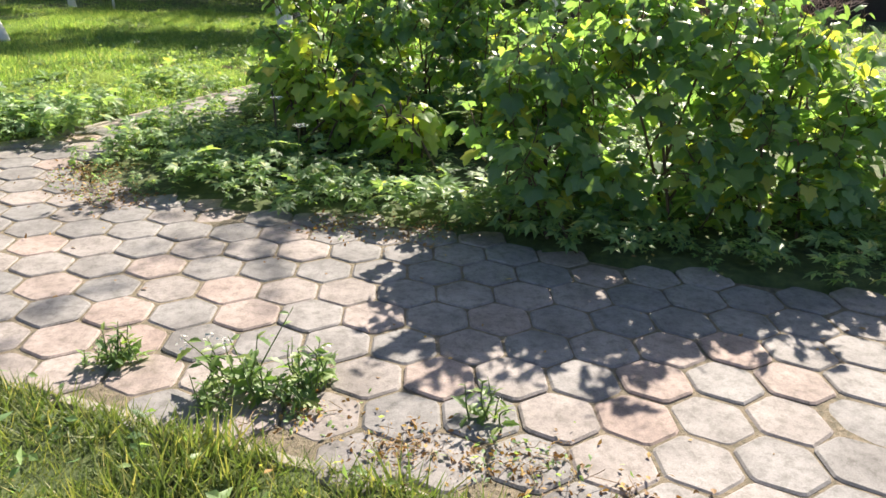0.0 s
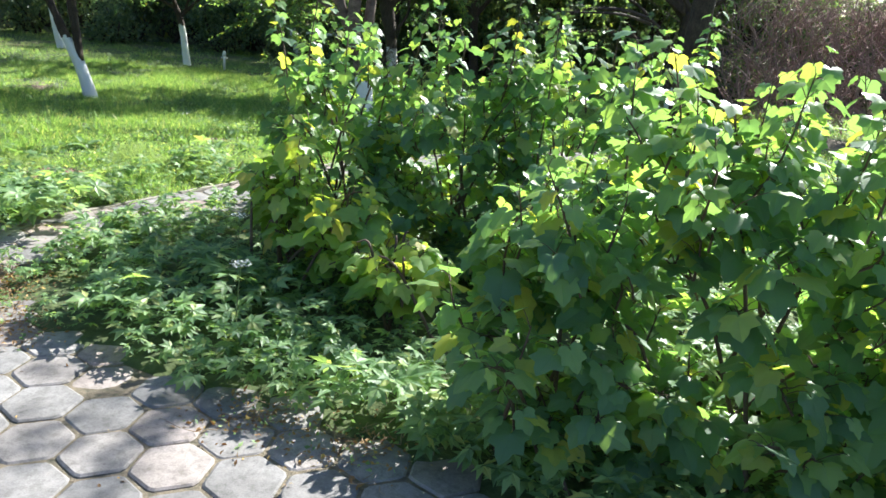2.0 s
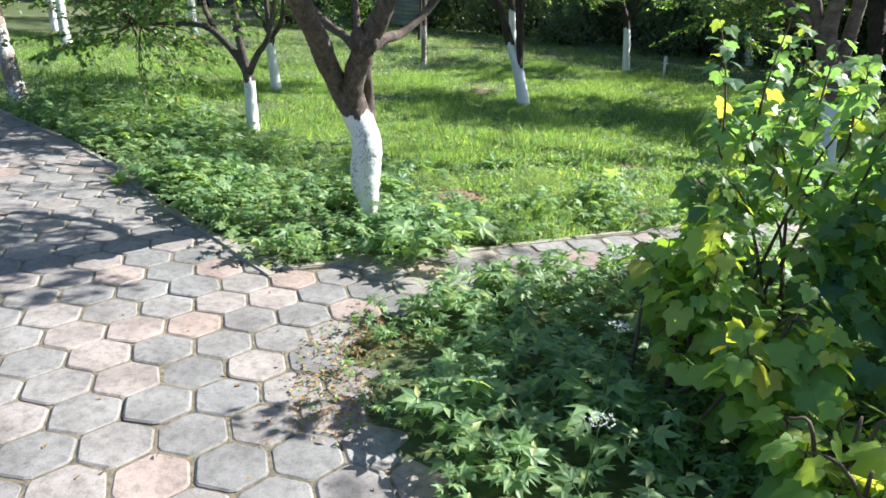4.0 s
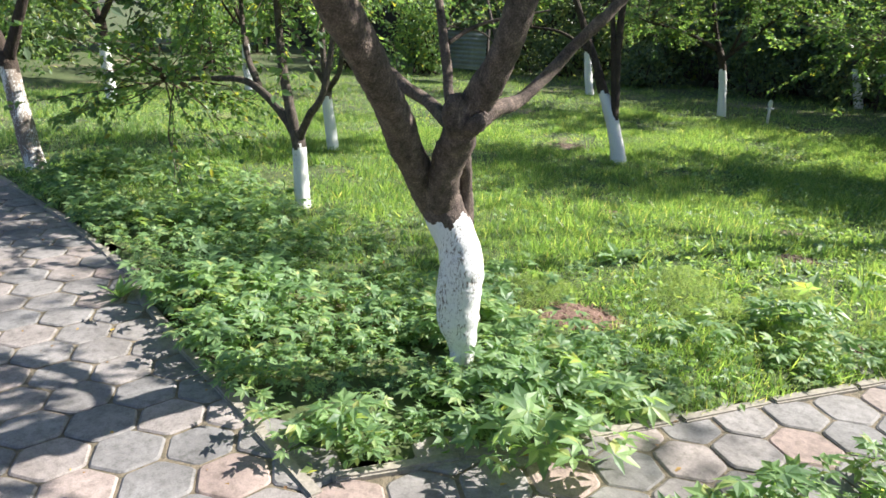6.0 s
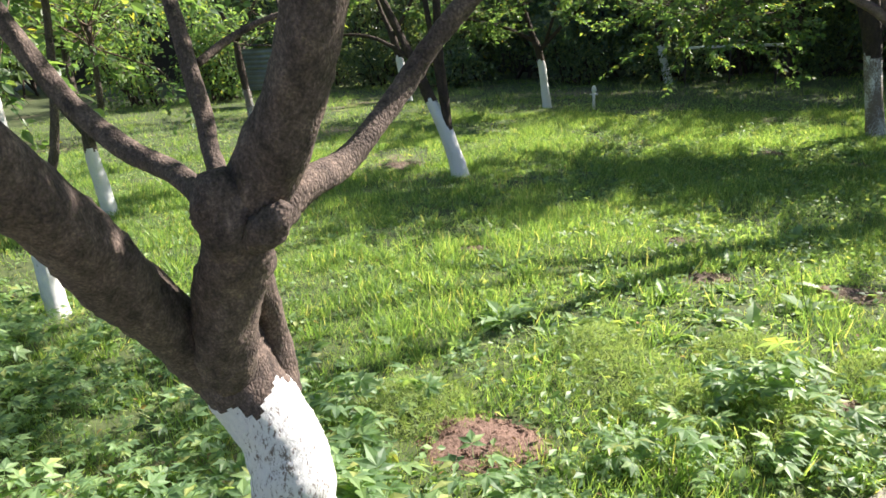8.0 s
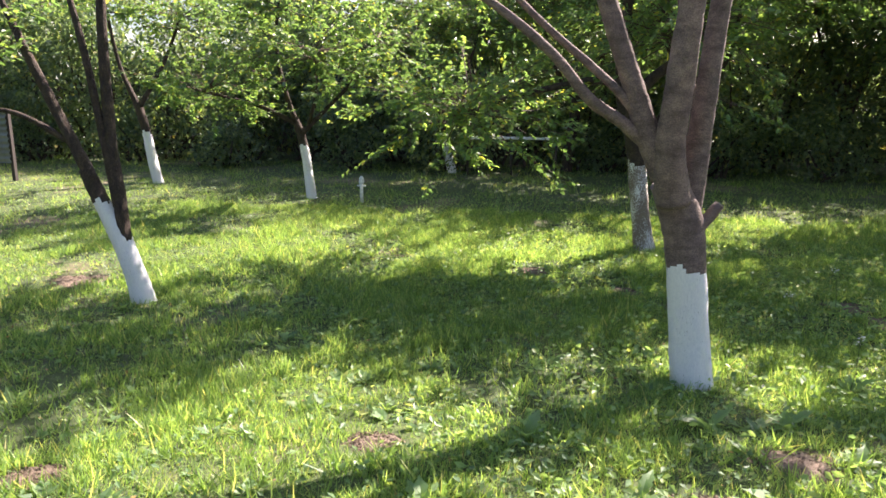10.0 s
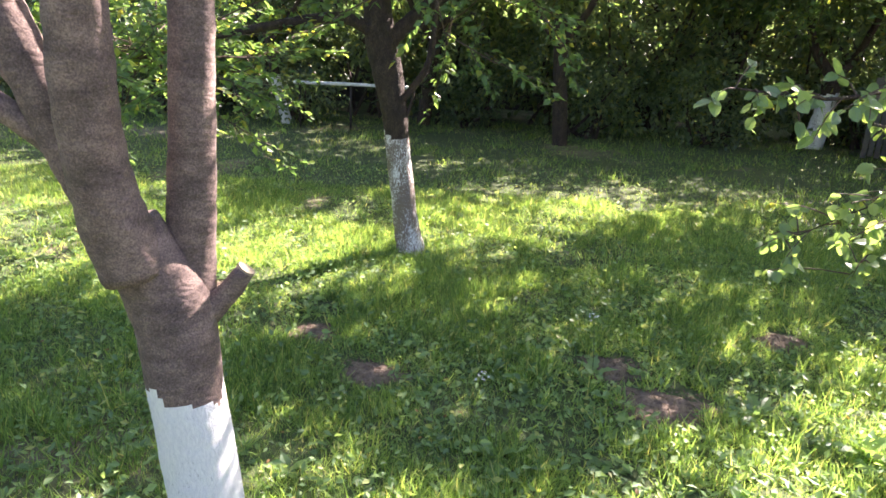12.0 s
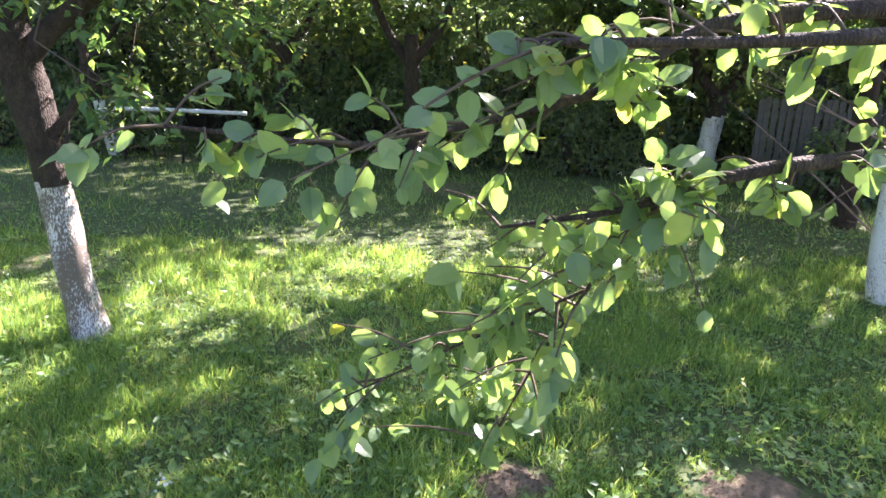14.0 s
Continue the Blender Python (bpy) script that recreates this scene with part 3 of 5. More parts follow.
make_tree(-4.26, 12.42, [(0.02, 0, 0, 0.1), (-0.06, 0, 0.3, 0.085), (-0.15, 0, 0.55, 0.08), (-0.28, 0, 0.82, 0.066), (-0.4, 0, 1.1, 0.06)],
          [[(-0.34, 0, 1.0, 0.055), (-0.55, 0.02, 1.4, 0.045), (-0.85, 0.05, 2.0, 0.036), (-1.15, 0.1, 2.6, 0.02)],
           [(-0.12, 0, 0.5, 0.066), (-0.13, 0.02, 0.85, 0.055), (-0.17, 0.03, 1.4, 0.045), (-0.16, 0.05, 2.4, 0.036), (-0.1, 0.1, 3.2, 0.02)],
           [(-0.14, 0, 0.8, 0.04), (-0.22, 0, 1.4, 0.034), (-0.32, 0, 2.1, 0.028), (-0.5, 0, 2.9, 0.016)],
           [(-0.5, 0.02, 1.3, 0.03), (-0.95, -0.05, 1.55, 0.02), (-1.5, -0.1, 1.6, 0.012)]],
          0.84, BARK_DARK, LIME, "leaning twin-stemmed fruit tree with limewashed trunk on the sunlit lawn", seed=4, twigs=60, reach=1.0, rise=0.9, per=24, size=0.07, template=SIMPLE)
make_tree(-4.95, 18.3, [(0, 0, 0, 0.085), (-0.04, 0, 0.4, 0.075), (-0.1, 0, 0.85, 0.07), (-0.2, 0, 1.2, 0.066)],
          [[(-0.15, 0, 1.1, 0.05), (-0.35, 0, 1.6, 0.04), (-0.5, 0, 2.4, 0.03), (-0.4, 0, 3.2, 0.016)], [(-0.12, 0, 1.05, 0.045), (0.25, 0, 1.4, 0.034), (0.8, -0.1, 1.9, 0.025), (1.2, -0.2, 2.5, 0.015)],
           [(-0.2, 0, 1.2, 0.04), (-0.8, -0.2, 1.5, 0.03), (-1.6, -0.4, 1.7, 0.018)], [(0.0, 0, 1.2, 0.03), (0.3, -0.4, 1.8, 0.02), (0.4, -0.8, 2.3, 0.014)]],
          0.86, BARK_DARK, LIME, "leafy fruit tree with thin limewashed trunk before the hedge", seed=5, twigs=110, reach=1.2, rise=0.2, per=46, size=0.075, low=14, template=SIMPLE)
# Limb ends above 3 m are unseen, made up for a crown that casts dapples.
make_tree(-0.0, 11.4, [(0.02, -0.02, 0, 0.125), (-0.02, 0, 0.35, 0.115), (-0.06, 0, 0.72, 0.112), (-0.1, 0.02, 0.98, 0.12), (-0.2, -0.02, 1.22, 0.1)],
          [[(-0.16, -0.04, 1.1, 0.1), (-0.21, -0.1, 1.38, 0.085), (-0.19, -0.16, 1.75, 0.075), (-0.16, -0.2, 2.2, 0.066), (-0.1, -0.25, 3.0, 0.05), (0.0, -0.3, 5.0, 0.02)],
           [(-0.06, 0.06, 0.9, 0.075), (-0.05, 0.08, 1.15, 0.07), (-0.02, 0.08, 1.6, 0.066), (0.03, 0.08, 2.2, 0.055), (0.15, 0.1, 3.0, 0.04), (0.4, 0.3, 5.1, 0.02)],
           [(-0.22, -0.02, 1.25, 0.085), (-0.34, -0.06, 1.52, 0.066), (-0.46, -0.08, 1.85, 0.058), (-0.62, -0.1, 2.3, 0.05), (-0.8, -0.1, 3.0, 0.035), (-1.0, 0.0, 4.9, 0.02)],
           [(-0.24, -0.02, 1.36, 0.05), (-0.46, -0.08, 1.54, 0.036), (-0.66, -0.14, 1.68, 0.032), (-0.9, -0.18, 1.95, 0.028), (-1.3, -0.2, 2.25, 0.02), (-1.8, -0.3, 2.5, 0.01)],
           [(-0.34, -0.06, 1.53, 0.034), (-0.478, -0.085, 1.694, 0.026), (-0.625, -0.06, 1.831, 0.024), (-0.768, -0.04, 1.95, 0.023), (-0.968, -0.03, 2.124, 0.02), (-1.3, 0.0, 2.45, 0.012)],
           [(-0.02, 0.1, 1.6, 0.022), (-0.12, 0.2, 1.9, 0.018), (-0.2, 0.3, 2.5, 0.01)]],
          0.72, BARK_SMOOTH, LIME, "many-stemmed fruit tree with thick limewashed trunk and sawn stub", seed=6,
          twigs=40, reach=1.0, rise=0.5, per=14, size=0.095, tip_min=2.9, stump=[(-0.03, 0.06, 0.92, 0.05), (0.05, 0.08, 1.0, 0.036), (0.11, 0.09, 1.08, 0.029)], rough=0.06)
make_tree(0.06, 15.2, [(0.02, 0, 0, 0.115), (-0.05, 0, 0.4, 0.1), (-0.12, 0, 0.95, 0.095), (-0.18, 0, 1.35, 0.115), (-0.26, 0, 1.7, 0.12), (-0.32, 0.02, 2.2, 0.1), (-0.36, 0.05, 3.0, 0.06)],
          [[(-0.25, 0, 1.7, 0.06), (-0.5, -0.1, 1.84, 0.045), (-0.9, -0.2, 1.8, 0.036), (-1.5, -0.3, 1.66, 0.022), (-2.0, -0.4, 1.5, 0.012)],
           [(-0.22, 0, 1.65, 0.075), (0.0, 0.02, 1.88, 0.06), (0.3, 0.05, 2.12, 0.045), (0.6, 0.1, 2.5, 0.03), (0.9, 0.1, 3.0, 0.016)],
           [(-0.32, 0.02, 2.2, 0.07), (-0.75, 0.05, 3.1, 0.05), (-1.0, 0.1, 4.4, 0.02)], [(-0.34, 0.05, 2.8, 0.06), (-0.1, 0.1, 3.6, 0.04), (-0.1, 0.2, 4.8, 0.02)],
           [(-0.6, -0.05, 2.8, 0.04), (-1.3, -0.2, 3.1, 0.03), (-1.9, -0.2, 3.7, 0.015)],
           # two unseen limbs, added to deepen the shade band across the lawn
           [(-0.5, 0.0, 2.7, 0.045), (-1.6, 0.2, 3.3, 0.03), (-2.6, 0.3, 3.7, 0.015)], [(-0.3, 0.05, 2.6, 0.045), (0.1, 0.8, 3.4, 0.03), (0.5, 1.5, 4.0, 0.015)],
           [(-0.12, 0, 1.2, 0.03), (0.1, -0.02, 1.5, 0.024), (0.16, -0.05, 1.8, 0.02), (0.2, -0.1, 2.4, 0.012)],
           [(-0.1, 0, 1.02, 0.02), (-0.02, -0.01, 1.2, 0.014), (0.02, -0.02, 1.36, 0.006)]],
          0.97, BARK_DARK, LIME_WORN, "dark fruit tree with flaking grey limewash on its leaning trunk", seed=7, twigs=430, reach=1.2, rise=0.25, per=28, size=0.076, low=16, tip_min=1.45, template=SIMPLE)
make_tree(-3.3, 22.4, [(0, 0, 0, 0.1), (-0.1, 0, 0.4, 0.09), (-0.2, 0, 0.85, 0.085), (-0.3, 0, 1.5, 0.08)],
          [[(-0.26, 0, 1.3, 0.06), (-0.6, 0, 2.2, 0.04), (-0.8, 0, 3.4, 0.02)], [(-0.28, 0, 1.4, 0.05), (0.3, 0, 2.2, 0.035), (0.6, 0, 3.2, 0.02)]],
          0.85, BARK_DARK, LIME, "leaning limewashed tree in front of the dark hedge", seed=8, twigs=70, reach=1.3, rise=0.2, per=38, size=0.078, low=60, template=SIMPLE)
make_tree(6.1, 22.9, [(0, 0, 0, 0.17), (0.06, 0, 0.45, 0.16), (0.12, 0, 0.95, 0.15), (0.16, 0, 1.3, 0.15)],
          [[(0.14, 0, 1.2, 0.1), (-0.3, 0, 1.8, 0.07), (-0.6, -0.2, 2.8, 0.04)], [(0.15, 0, 1.2, 0.1), (0.5, 0, 1.7, 0.07), (0.9, 0, 2.9, 0.04)]],
          0.95, BARK_DARK, LIME_SPOT, "thick limewashed trunk under dense leaves at the garden's edge", seed=9, twigs=60, reach=1.3, rise=0.2, per=32, size=0.08, low=10, template=SIMPLE)
make_tree(-7.58, 6.75, [(0.02, 0, 0, 0.1), (-0.08, 0, 0.3, 0.09), (-0.2, 0, 0.7, 0.085), (-0.3, 0, 1.1, 0.08)],
          [[(-0.28, 0, 1.0, 0.06), (-0.6, 0, 1.6, 0.045), (-0.8, 0.1, 2.6, 0.02)], [(-0.28, 0, 1.0, 0.055), (0.1, 0.1, 1.7, 0.04), (0.4, 0.2, 2.5, 0.02)]],
          0.95, BARK_DARK, LIME_WORN, "leaning fruit tree with patchy limewash at the paved path's edge", seed=10, twigs=80, reach=0.95, rise=0.6, per=16, size=0.08)
make_tree(-8.5, 19.6, [(0, 0, 0, 0.1), (-0.08, 0, 0.4, 0.09), (-0.15, 0, 0.9, 0.085), (-0.3, 0, 1.5, 0.08)],
          [[(-0.28, 0, 1.4, 0.06), (-0.6, 0, 2.2, 0.04), (-0.8, 0, 3.4, 0.02)], [(-0.26, 0, 1.4, 0.05), (0.3, 0, 2.2, 0.035), (0.7, 0, 3.0, 0.02)]],
          0.95, BARK_DARK, LIME, "tall limewashed fruit tree standing in the hedge's shade", seed=11, twigs=60, reach=1.1, rise=0.3, per=32, size=0.08, template=SIMPLE)
make_tree(-7.55, 14.4, [(0, 0, 0, 0.06), (-0.03, 0, 0.4, 0.055), (-0.05, 0, 0.85, 0.05), (-0.08, 0, 1.5, 0.045)],
          [[(-0.07, 0, 1.3, 0.035), (-0.3, 0, 1.9, 0.028), (-0.5, 0, 2.8, 0.016)], [(-0.07, 0, 1.35, 0.03), (0.2, 0, 2.0, 0.022), (0.4, 0.1, 2.8, 0.014)],
           [(-0.07, 0, 1.25, 0.02), (-0.4, -0.1, 1.45, 0.015), (-0.9, -0.3, 1.5, 0.01)]],
          0.8, BARK_GREY, LIME_WORN, "thin young tree with faded limewash on the lawn", seed=12, twigs=30, reach=0.8, rise=0.7, per=12, size=0.08)
make_tree(-10.6, 16.8, [(0, 0, 0, 0.08), (-0.05, 0, 0.5, 0.075), (-0.12, 0, 1.1, 0.07), (-0.15, 0, 1.6, 0.06)],
          [[(-0.14, 0, 1.5, 0.05), (-0.5, 0, 2.3, 0.03), (-0.7, 0, 3.2, 0.016)], [(-0.14, 0, 1.5, 0.045), (0.4, 0, 2.2, 0.03), (0.8, 0, 3.0, 0.016)]],
          0.6, BARK_DARK, LIME_WORN, "shaded fruit tree with greyed limewash near the metal sheet", seed=13, twigs=50, reach=1.0, rise=0.5, per=30, size=0.076, template=SIMPLE)
for k, (tx, ty, many) in enumerate([(-12.6, 10.1, 150), (-16.5, 12.0, 150), (-13.5, 13.6, 150)]):
    make_tree(tx, ty, [(0.02, 0, 0, 0.1), (-0.05, 0, 0.4, 0.085), (-0.06, 0, 0.95, 0.08), (-0.1, 0, 1.4, 0.075)],
              [[(-0.1, 0, 1.3, 0.055), (-0.5, 0, 2.0, 0.04), (-0.7, 0.1, 2.9, 0.02)], [(-0.1, 0, 1.3, 0.05), (0.35, 0.1, 1.9, 0.036), (0.7, 0.2, 2.7, 0.02)],
               [(-0.1, 0, 1.2, 0.03), (0.0, -0.5, 1.7, 0.022), (0.1, -0.9, 2.2, 0.014)]],
              0.95, BARK_DARK, LIME_SPOT, "limewashed fruit tree further along the garden", seed=20 + k, twigs=many, reach=1.5, rise=0.4, per=32, size=0.085, template=SIMPLE)
# The long high limbs are unseen; they are added to dapple the lawn.
make_tree(5.7, 16.7, [(0.02, 0, 0, 0.13), (-0.05, 0, 0.4, 0.11), (-0.06, 0, 0.95, 0.1), (-0.1, 0, 1.5, 0.1), (-0.15, 0, 2.2, 0.09)],
          [[(-0.1, 0, 1.9, 0.07), (-1.0, 0.2, 2.7, 0.055), (-2.2, 0.5, 3.2, 0.04), (-3.0, 0.6, 3.5, 0.015)], [(-2.2, 0.5, 3.2, 0.035), (-3.2, 0.0, 3.4, 0.025), (-4.1, -0.2, 3.5, 0.012)],
           [(-0.14, 0, 2.0, 0.06), (-1.2, -0.4, 2.9, 0.045), (-2.2, -0.6, 3.3, 0.02)], [(-1.2, -0.4, 2.9, 0.04), (-2.4, -0.2, 3.3, 0.03), (-3.4, -0.4, 3.5, 0.012)],
           [(-0.15, 0, 2.1, 0.06), (-0.8, 0.6, 3.0, 0.04), (-1.6, 1.0, 3.6, 0.02)], [(-0.14, 0, 2.1, 0.05), (0.5, -0.4, 3.0, 0.035), (0.9, -0.8, 3.8, 0.016)],
           [(-1.0, 0.2, 2.7, 0.04), (-1.8, 1.2, 3.3, 0.03), (-2.6, 1.9, 3.6, 0.014)], [(-0.8, 0.6, 3.0, 0.035), (-1.0, 1.5, 3.5, 0.025), (-1.2, 2.2, 3.8, 0.012)],
           [(-1.0, 0.2, 2.7, 0.04), (-1.6, 0.2, 3.4, 0.03), (-2.0, 0.1, 4.0, 0.014)]],
          0.95, BARK_DARK, LIME_SPOT, "fruit tree with limewashed trunk beyond the apple branches, unseen crown added for shade", seed=24, twigs=215, reach=0.95, rise=0.35, per=32, size=0.085, template=SIMPLE, tip_min=2.5)
make_tree(3.88, 10.55, [(0, 0, 0, 0.16), (0.02, 0, 0.6, 0.14), (0.05, 0, 1.4, 0.13), (0.1, 0, 2.4, 0.12), (0.1, 0, 3.4, 0.1)],
          [[(0.1, 0, 3.0, 0.07), (-0.5, 0.3, 3.8, 0.05), (-0.9, 0.4, 4.6, 0.02)], [(0.1, 0, 3.2, 0.07), (0.6, 0.3, 4.0, 0.05), (1.0, 0.6, 4.8, 0.02)],
           [(0.1, 0, 3.3, 0.06), (0.2, -0.5, 4.1, 0.04), (0.3, -0.9, 4.9, 0.02)]],
          0.0, BARK_DARK, BARK_DARK, "thick dark tree trunk behind the shrubs", name="shade_tree", seed=60, twigs=24, reach=1.2, rise=0.6, per=14, size=0.1, template=SIMPLE, group="trees at the back")
# Crowns are made extra wide and dense to shade the far lawn.
for k, (tx, ty, lean) in enumerate([(6.7, 19.4, 0.0), (1.6, 21.6, -0.1), (-0.9, 23.2, 0.15), (9.0, 22.5, 0.1), (4.9, 24.0, 0.0)]):
    make_tree(tx, ty, [(0, 0, 0, 0.13), (lean * 0.4, 0, 0.6, 0.12), (lean, 0, 1.3, 0.11), (lean * 1.4, 0, 2.0, 0.1)],
              [[(lean, 0, 1.5, 0.07), (lean - 0.5, 0, 2.3, 0.05), (lean - 0.9, 0, 3.6, 0.02)], [(lean, 0, 1.6, 0.07), (lean + 0.5, 0, 2.4, 0.05), (lean + 0.7, 0, 3.8, 0.02)]],
              0.0, BARK_DARK, BARK_DARK, "dark unpainted tree trunk among the shrubs at the back", name="shade_tree", seed=30 + k, twigs=230, reach=2.1, rise=0.4, per=34, size=0.1, template=SIMPLE,
              group="trees at the back", low=20)


# ---- shrubs ----
def shell_points(rng, n, c, r, inner=0.6):
    d = rng.normal(0, 1, (n, 3))
    d /= np.linalg.norm(d, axis=1, keepdims=True)
    lump = 1 + 0.16 * np.sin(3.1 * d[:, 0] + 5 * d[:, 1] + c[0]) + 0.12 * np.sin(7 * d[:, 2] + 4 * d[:, 0] + c[1])
    k = (rng.uniform(inner ** 3, 1, n) ** (1 / 3)) * lump
    return np.array(c) + d * np.array(r) * k[:, None], d


def outward_frames(rng, d, droop=0.4, loose=0.55):
    """Leaves hanging over the outside of a bush, like tiles."""
    nrm = d * 0.45 + np.array([0, 0, 0.75]) + rng.normal(0, loose, d.shape)
    tan = d * 0.6 + np.array([0, 0, -droop]) + rng.normal(0, 0.6, d.shape)
    return frames_of(nrm, tan)


def bush(centres, shoots_per_m, size, label, seed, tall, pieces, template=LOBED, leaf=LEAF_BUSH, piece=LEAF_BUSH_PIECE, fill=0.15, each=8):
    """A shrub of arching canes that end in leafy shoots; lobed leaves droop from their stalks. Leaves nearest the paving are single parts."""
    rng = np.random.default_rng(seed)
    root = new("shrub")
    c0 = centres[0][0]
    root.location = (c0[0], c0[1], float(ground_z(c0[0], c0[1])))
    tagged(root, label, "shrub", "shrubs in the bed")
    off = np.array(root.location)
    P, T, N, S, stems = [], [], [], [], []

    def shoot(b, e, n, scale):
        mid = (b + e) / 2 + rng.normal(0, 0.02, 3)
        stems.append(tube([b, mid, e], [0.005, 0.004, 0.002], 4, 3, cap=False))
        axis = (e - b) / (np.linalg.norm(e - b) + 1e-6)
        a0 = rng.uniform(0, 6.28)
        for q in range(n):
            t = (q + rng.uniform(0.2, 0.9)) / n
            a = a0 + q * 2.4 + rng.normal(0, 0.4)
            out = np.array([math.cos(a), math.sin(a), 0.25])
            foot = b * (1 - t) ** 2 + mid * 2 * t * (1 - t) + e * t * t
            stalk = foot + (out * 0.75 + axis * 0.45) * size * scale * rng.uniform(0.35, 0.75)
            stems.append(tube([foot, (foot + stalk) / 2 + (0, 0, 0.006), stalk], [0.0018, 0.0015, 0.0012], 3, 1, cap=False))
            P.append(stalk)
            T.append(out * 0.8 + np.array([0, 0, -rng.uniform(0.25, 1.0)]) + rng.normal(0, 0.2, 3))
            N.append(np.array([0, 0, 0.9]) + out * 0.5 + rng.normal(0, 0.25, 3))
            S.append(size * scale * rng.uniform(0.6, 1.15) * (1.1 - 0.45 * t))

    for c, r in centres:
        n = int(shoots_per_m * (r[0] * r[1] + r[0] * r[2] + r[1] * r[2]))
        p, d = shell_points(rng, n, c, r, 0.75)
        for e, w in zip(p, d):
            if e[2] < 0.08:
                continue
            way = w * 0.5 + np.array([0, 0, 0.55]) + rng.normal(0, 0.2, 3)
            shoot(e - way * rng.uniform(0.14, 0.26), e, each, 1.0)
        p, d = shell_points(rng, int(n * fill), c, np.array(r) * 0.75, 0.4)
        for e in p[p[:, 2] > 0.1]:
            shoot(e - (0, 0, 0.12), e + rng.normal(0, 0.05, 3), each - 2, 0.9)
        for _ in range(int(6 + 9 * r[0])):
            e, _d = shell_points(rng, 1, c, r, 0.75)
            b = np.array([c[0] + rng.normal(0, 0.16), c[1] + rng.normal(0, 0.16), 0])
            stems.append(tube([b, b * 0.4 + e[0] * 0.6 + (0, 0, 0.16), e[0]], [0.01, 0.007, 0.003], 5, 5, cap=False))
    for sx, sy, sz0, sz1 in tall:
        b, e = np.array([sx, sy, sz0]), np.array([sx + rng.normal(0, 0.07), sy + rng.normal(0, 0.07), sz1])
        shoot(b, e, int(10 * (sz1 - sz0) / 0.3) + 4, 0.85)
    P, T, N, S = np.array(P), np.array(T), np.array(N), np.array(S)
    R = frames_of(N, T)
    part("branchwork", mesh_np("branchwork", joined(stems)[0] - off, joined(stems)[1], TWIG, True), root, "thin brown branches", "stuff")
    front = np.argsort(P[:, 1] + 0.3 * P[:, 0] + rng.normal(0, 0.25, len(P)) - 0.2 * P[:, 2])[:pieces]
    rest = np.setdiff1d(np.arange(len(P)), front)
    v, f = scatter(*template, P[rest] - off, R[rest], S[rest])
    part("foliage", mesh_np("foliage", v, f, leaf), root, "broad lobed green leaves", "stuff")
    one = mesh_np("leaf", template[0], template[1], piece)
    for i in front:
        ob = part("leaf", one, root)
        ob.matrix_local = Matrix.Translation(P[i] - off) @ Matrix(R[i].tolist()).to_4x4() @ Matrix.Scale(S[i], 4)
    return root


sh = np.random.default_rng(3)
bush([((2.25, 3.98, 0.62), (0.72, 0.58, 0.74)), ((1.64, 3.9, 0.52), (0.4, 0.42, 0.52)), ((2.95, 3.85, 0.55), (0.55, 0.5, 0.68))], 105, 0.112,
     "dense shrub with large lobed green and yellowing leaves beside the paving", 41,
     [(x, y, 1.0, z) for x, y, z in zip(sh.uniform(1.8, 3.1, 22), sh.uniform(3.65, 4.3, 22), sh.uniform(1.25, 1.52, 22))]
     + [(1.4, 3.85, 0.6, 1.02), (1.55, 4.05, 0.7, 1.1), (1.45, 4.15, 0.6, 1.0), (1.65, 3.8, 0.7, 1.12)], 240, each=8)
bush([((0.52, 6.3, 0.66), (0.6, 0.52, 0.62)), ((1.2, 6.15, 0.72), (0.6, 0.55, 0.64)), ((1.95, 5.95, 0.64), (0.6, 0.58, 0.62)), ((2.6, 5.9, 0.5), (0.45, 0.45, 0.48))], 118, 0.1,
     "tall shrub with lobed green leaves and bare stems in the bed", 42,
     [(x, y, 1.05, z) for x, y, z in zip(sh.uniform(0.1, 2.7, 30), sh.uniform(5.75, 6.6, 30), sh.uniform(1.35, 1.68, 30))], 60, each=8)
bush([((3.65, 3.75, 0.4), (0.55, 0.55, 0.5))], 110, 0.11, "low shrub with lobed leaves at the bed's end", 43, [(3.6, 3.6, 0.7, 1.1), (3.3, 3.9, 0.7, 1.2)], 25)
bush([((0.3, 5.5, 0.48), (0.2, 0.2, 0.3)), ((0.62, 5.25, 0.4), (0.26, 0.2, 0.22)), ((0.98, 4.95, 0.34), (0.28, 0.22, 0.2))], 110, 0.125, "young bright green shoots with lobed leaves in the bed", 44,
     [(0.26, 5.52, 0.3, 0.92), (0.42, 5.42, 0.25, 0.75), (0.6, 5.3, 0.2, 0.68), (0.85, 5.1, 0.2, 0.62), (0.34, 5.46, 0.3, 0.84), (0.5, 5.36, 0.3, 0.7)], 60, leaf=LEAF_SHOOT, piece=LEAF_SHOOT_PIECE, each=7)


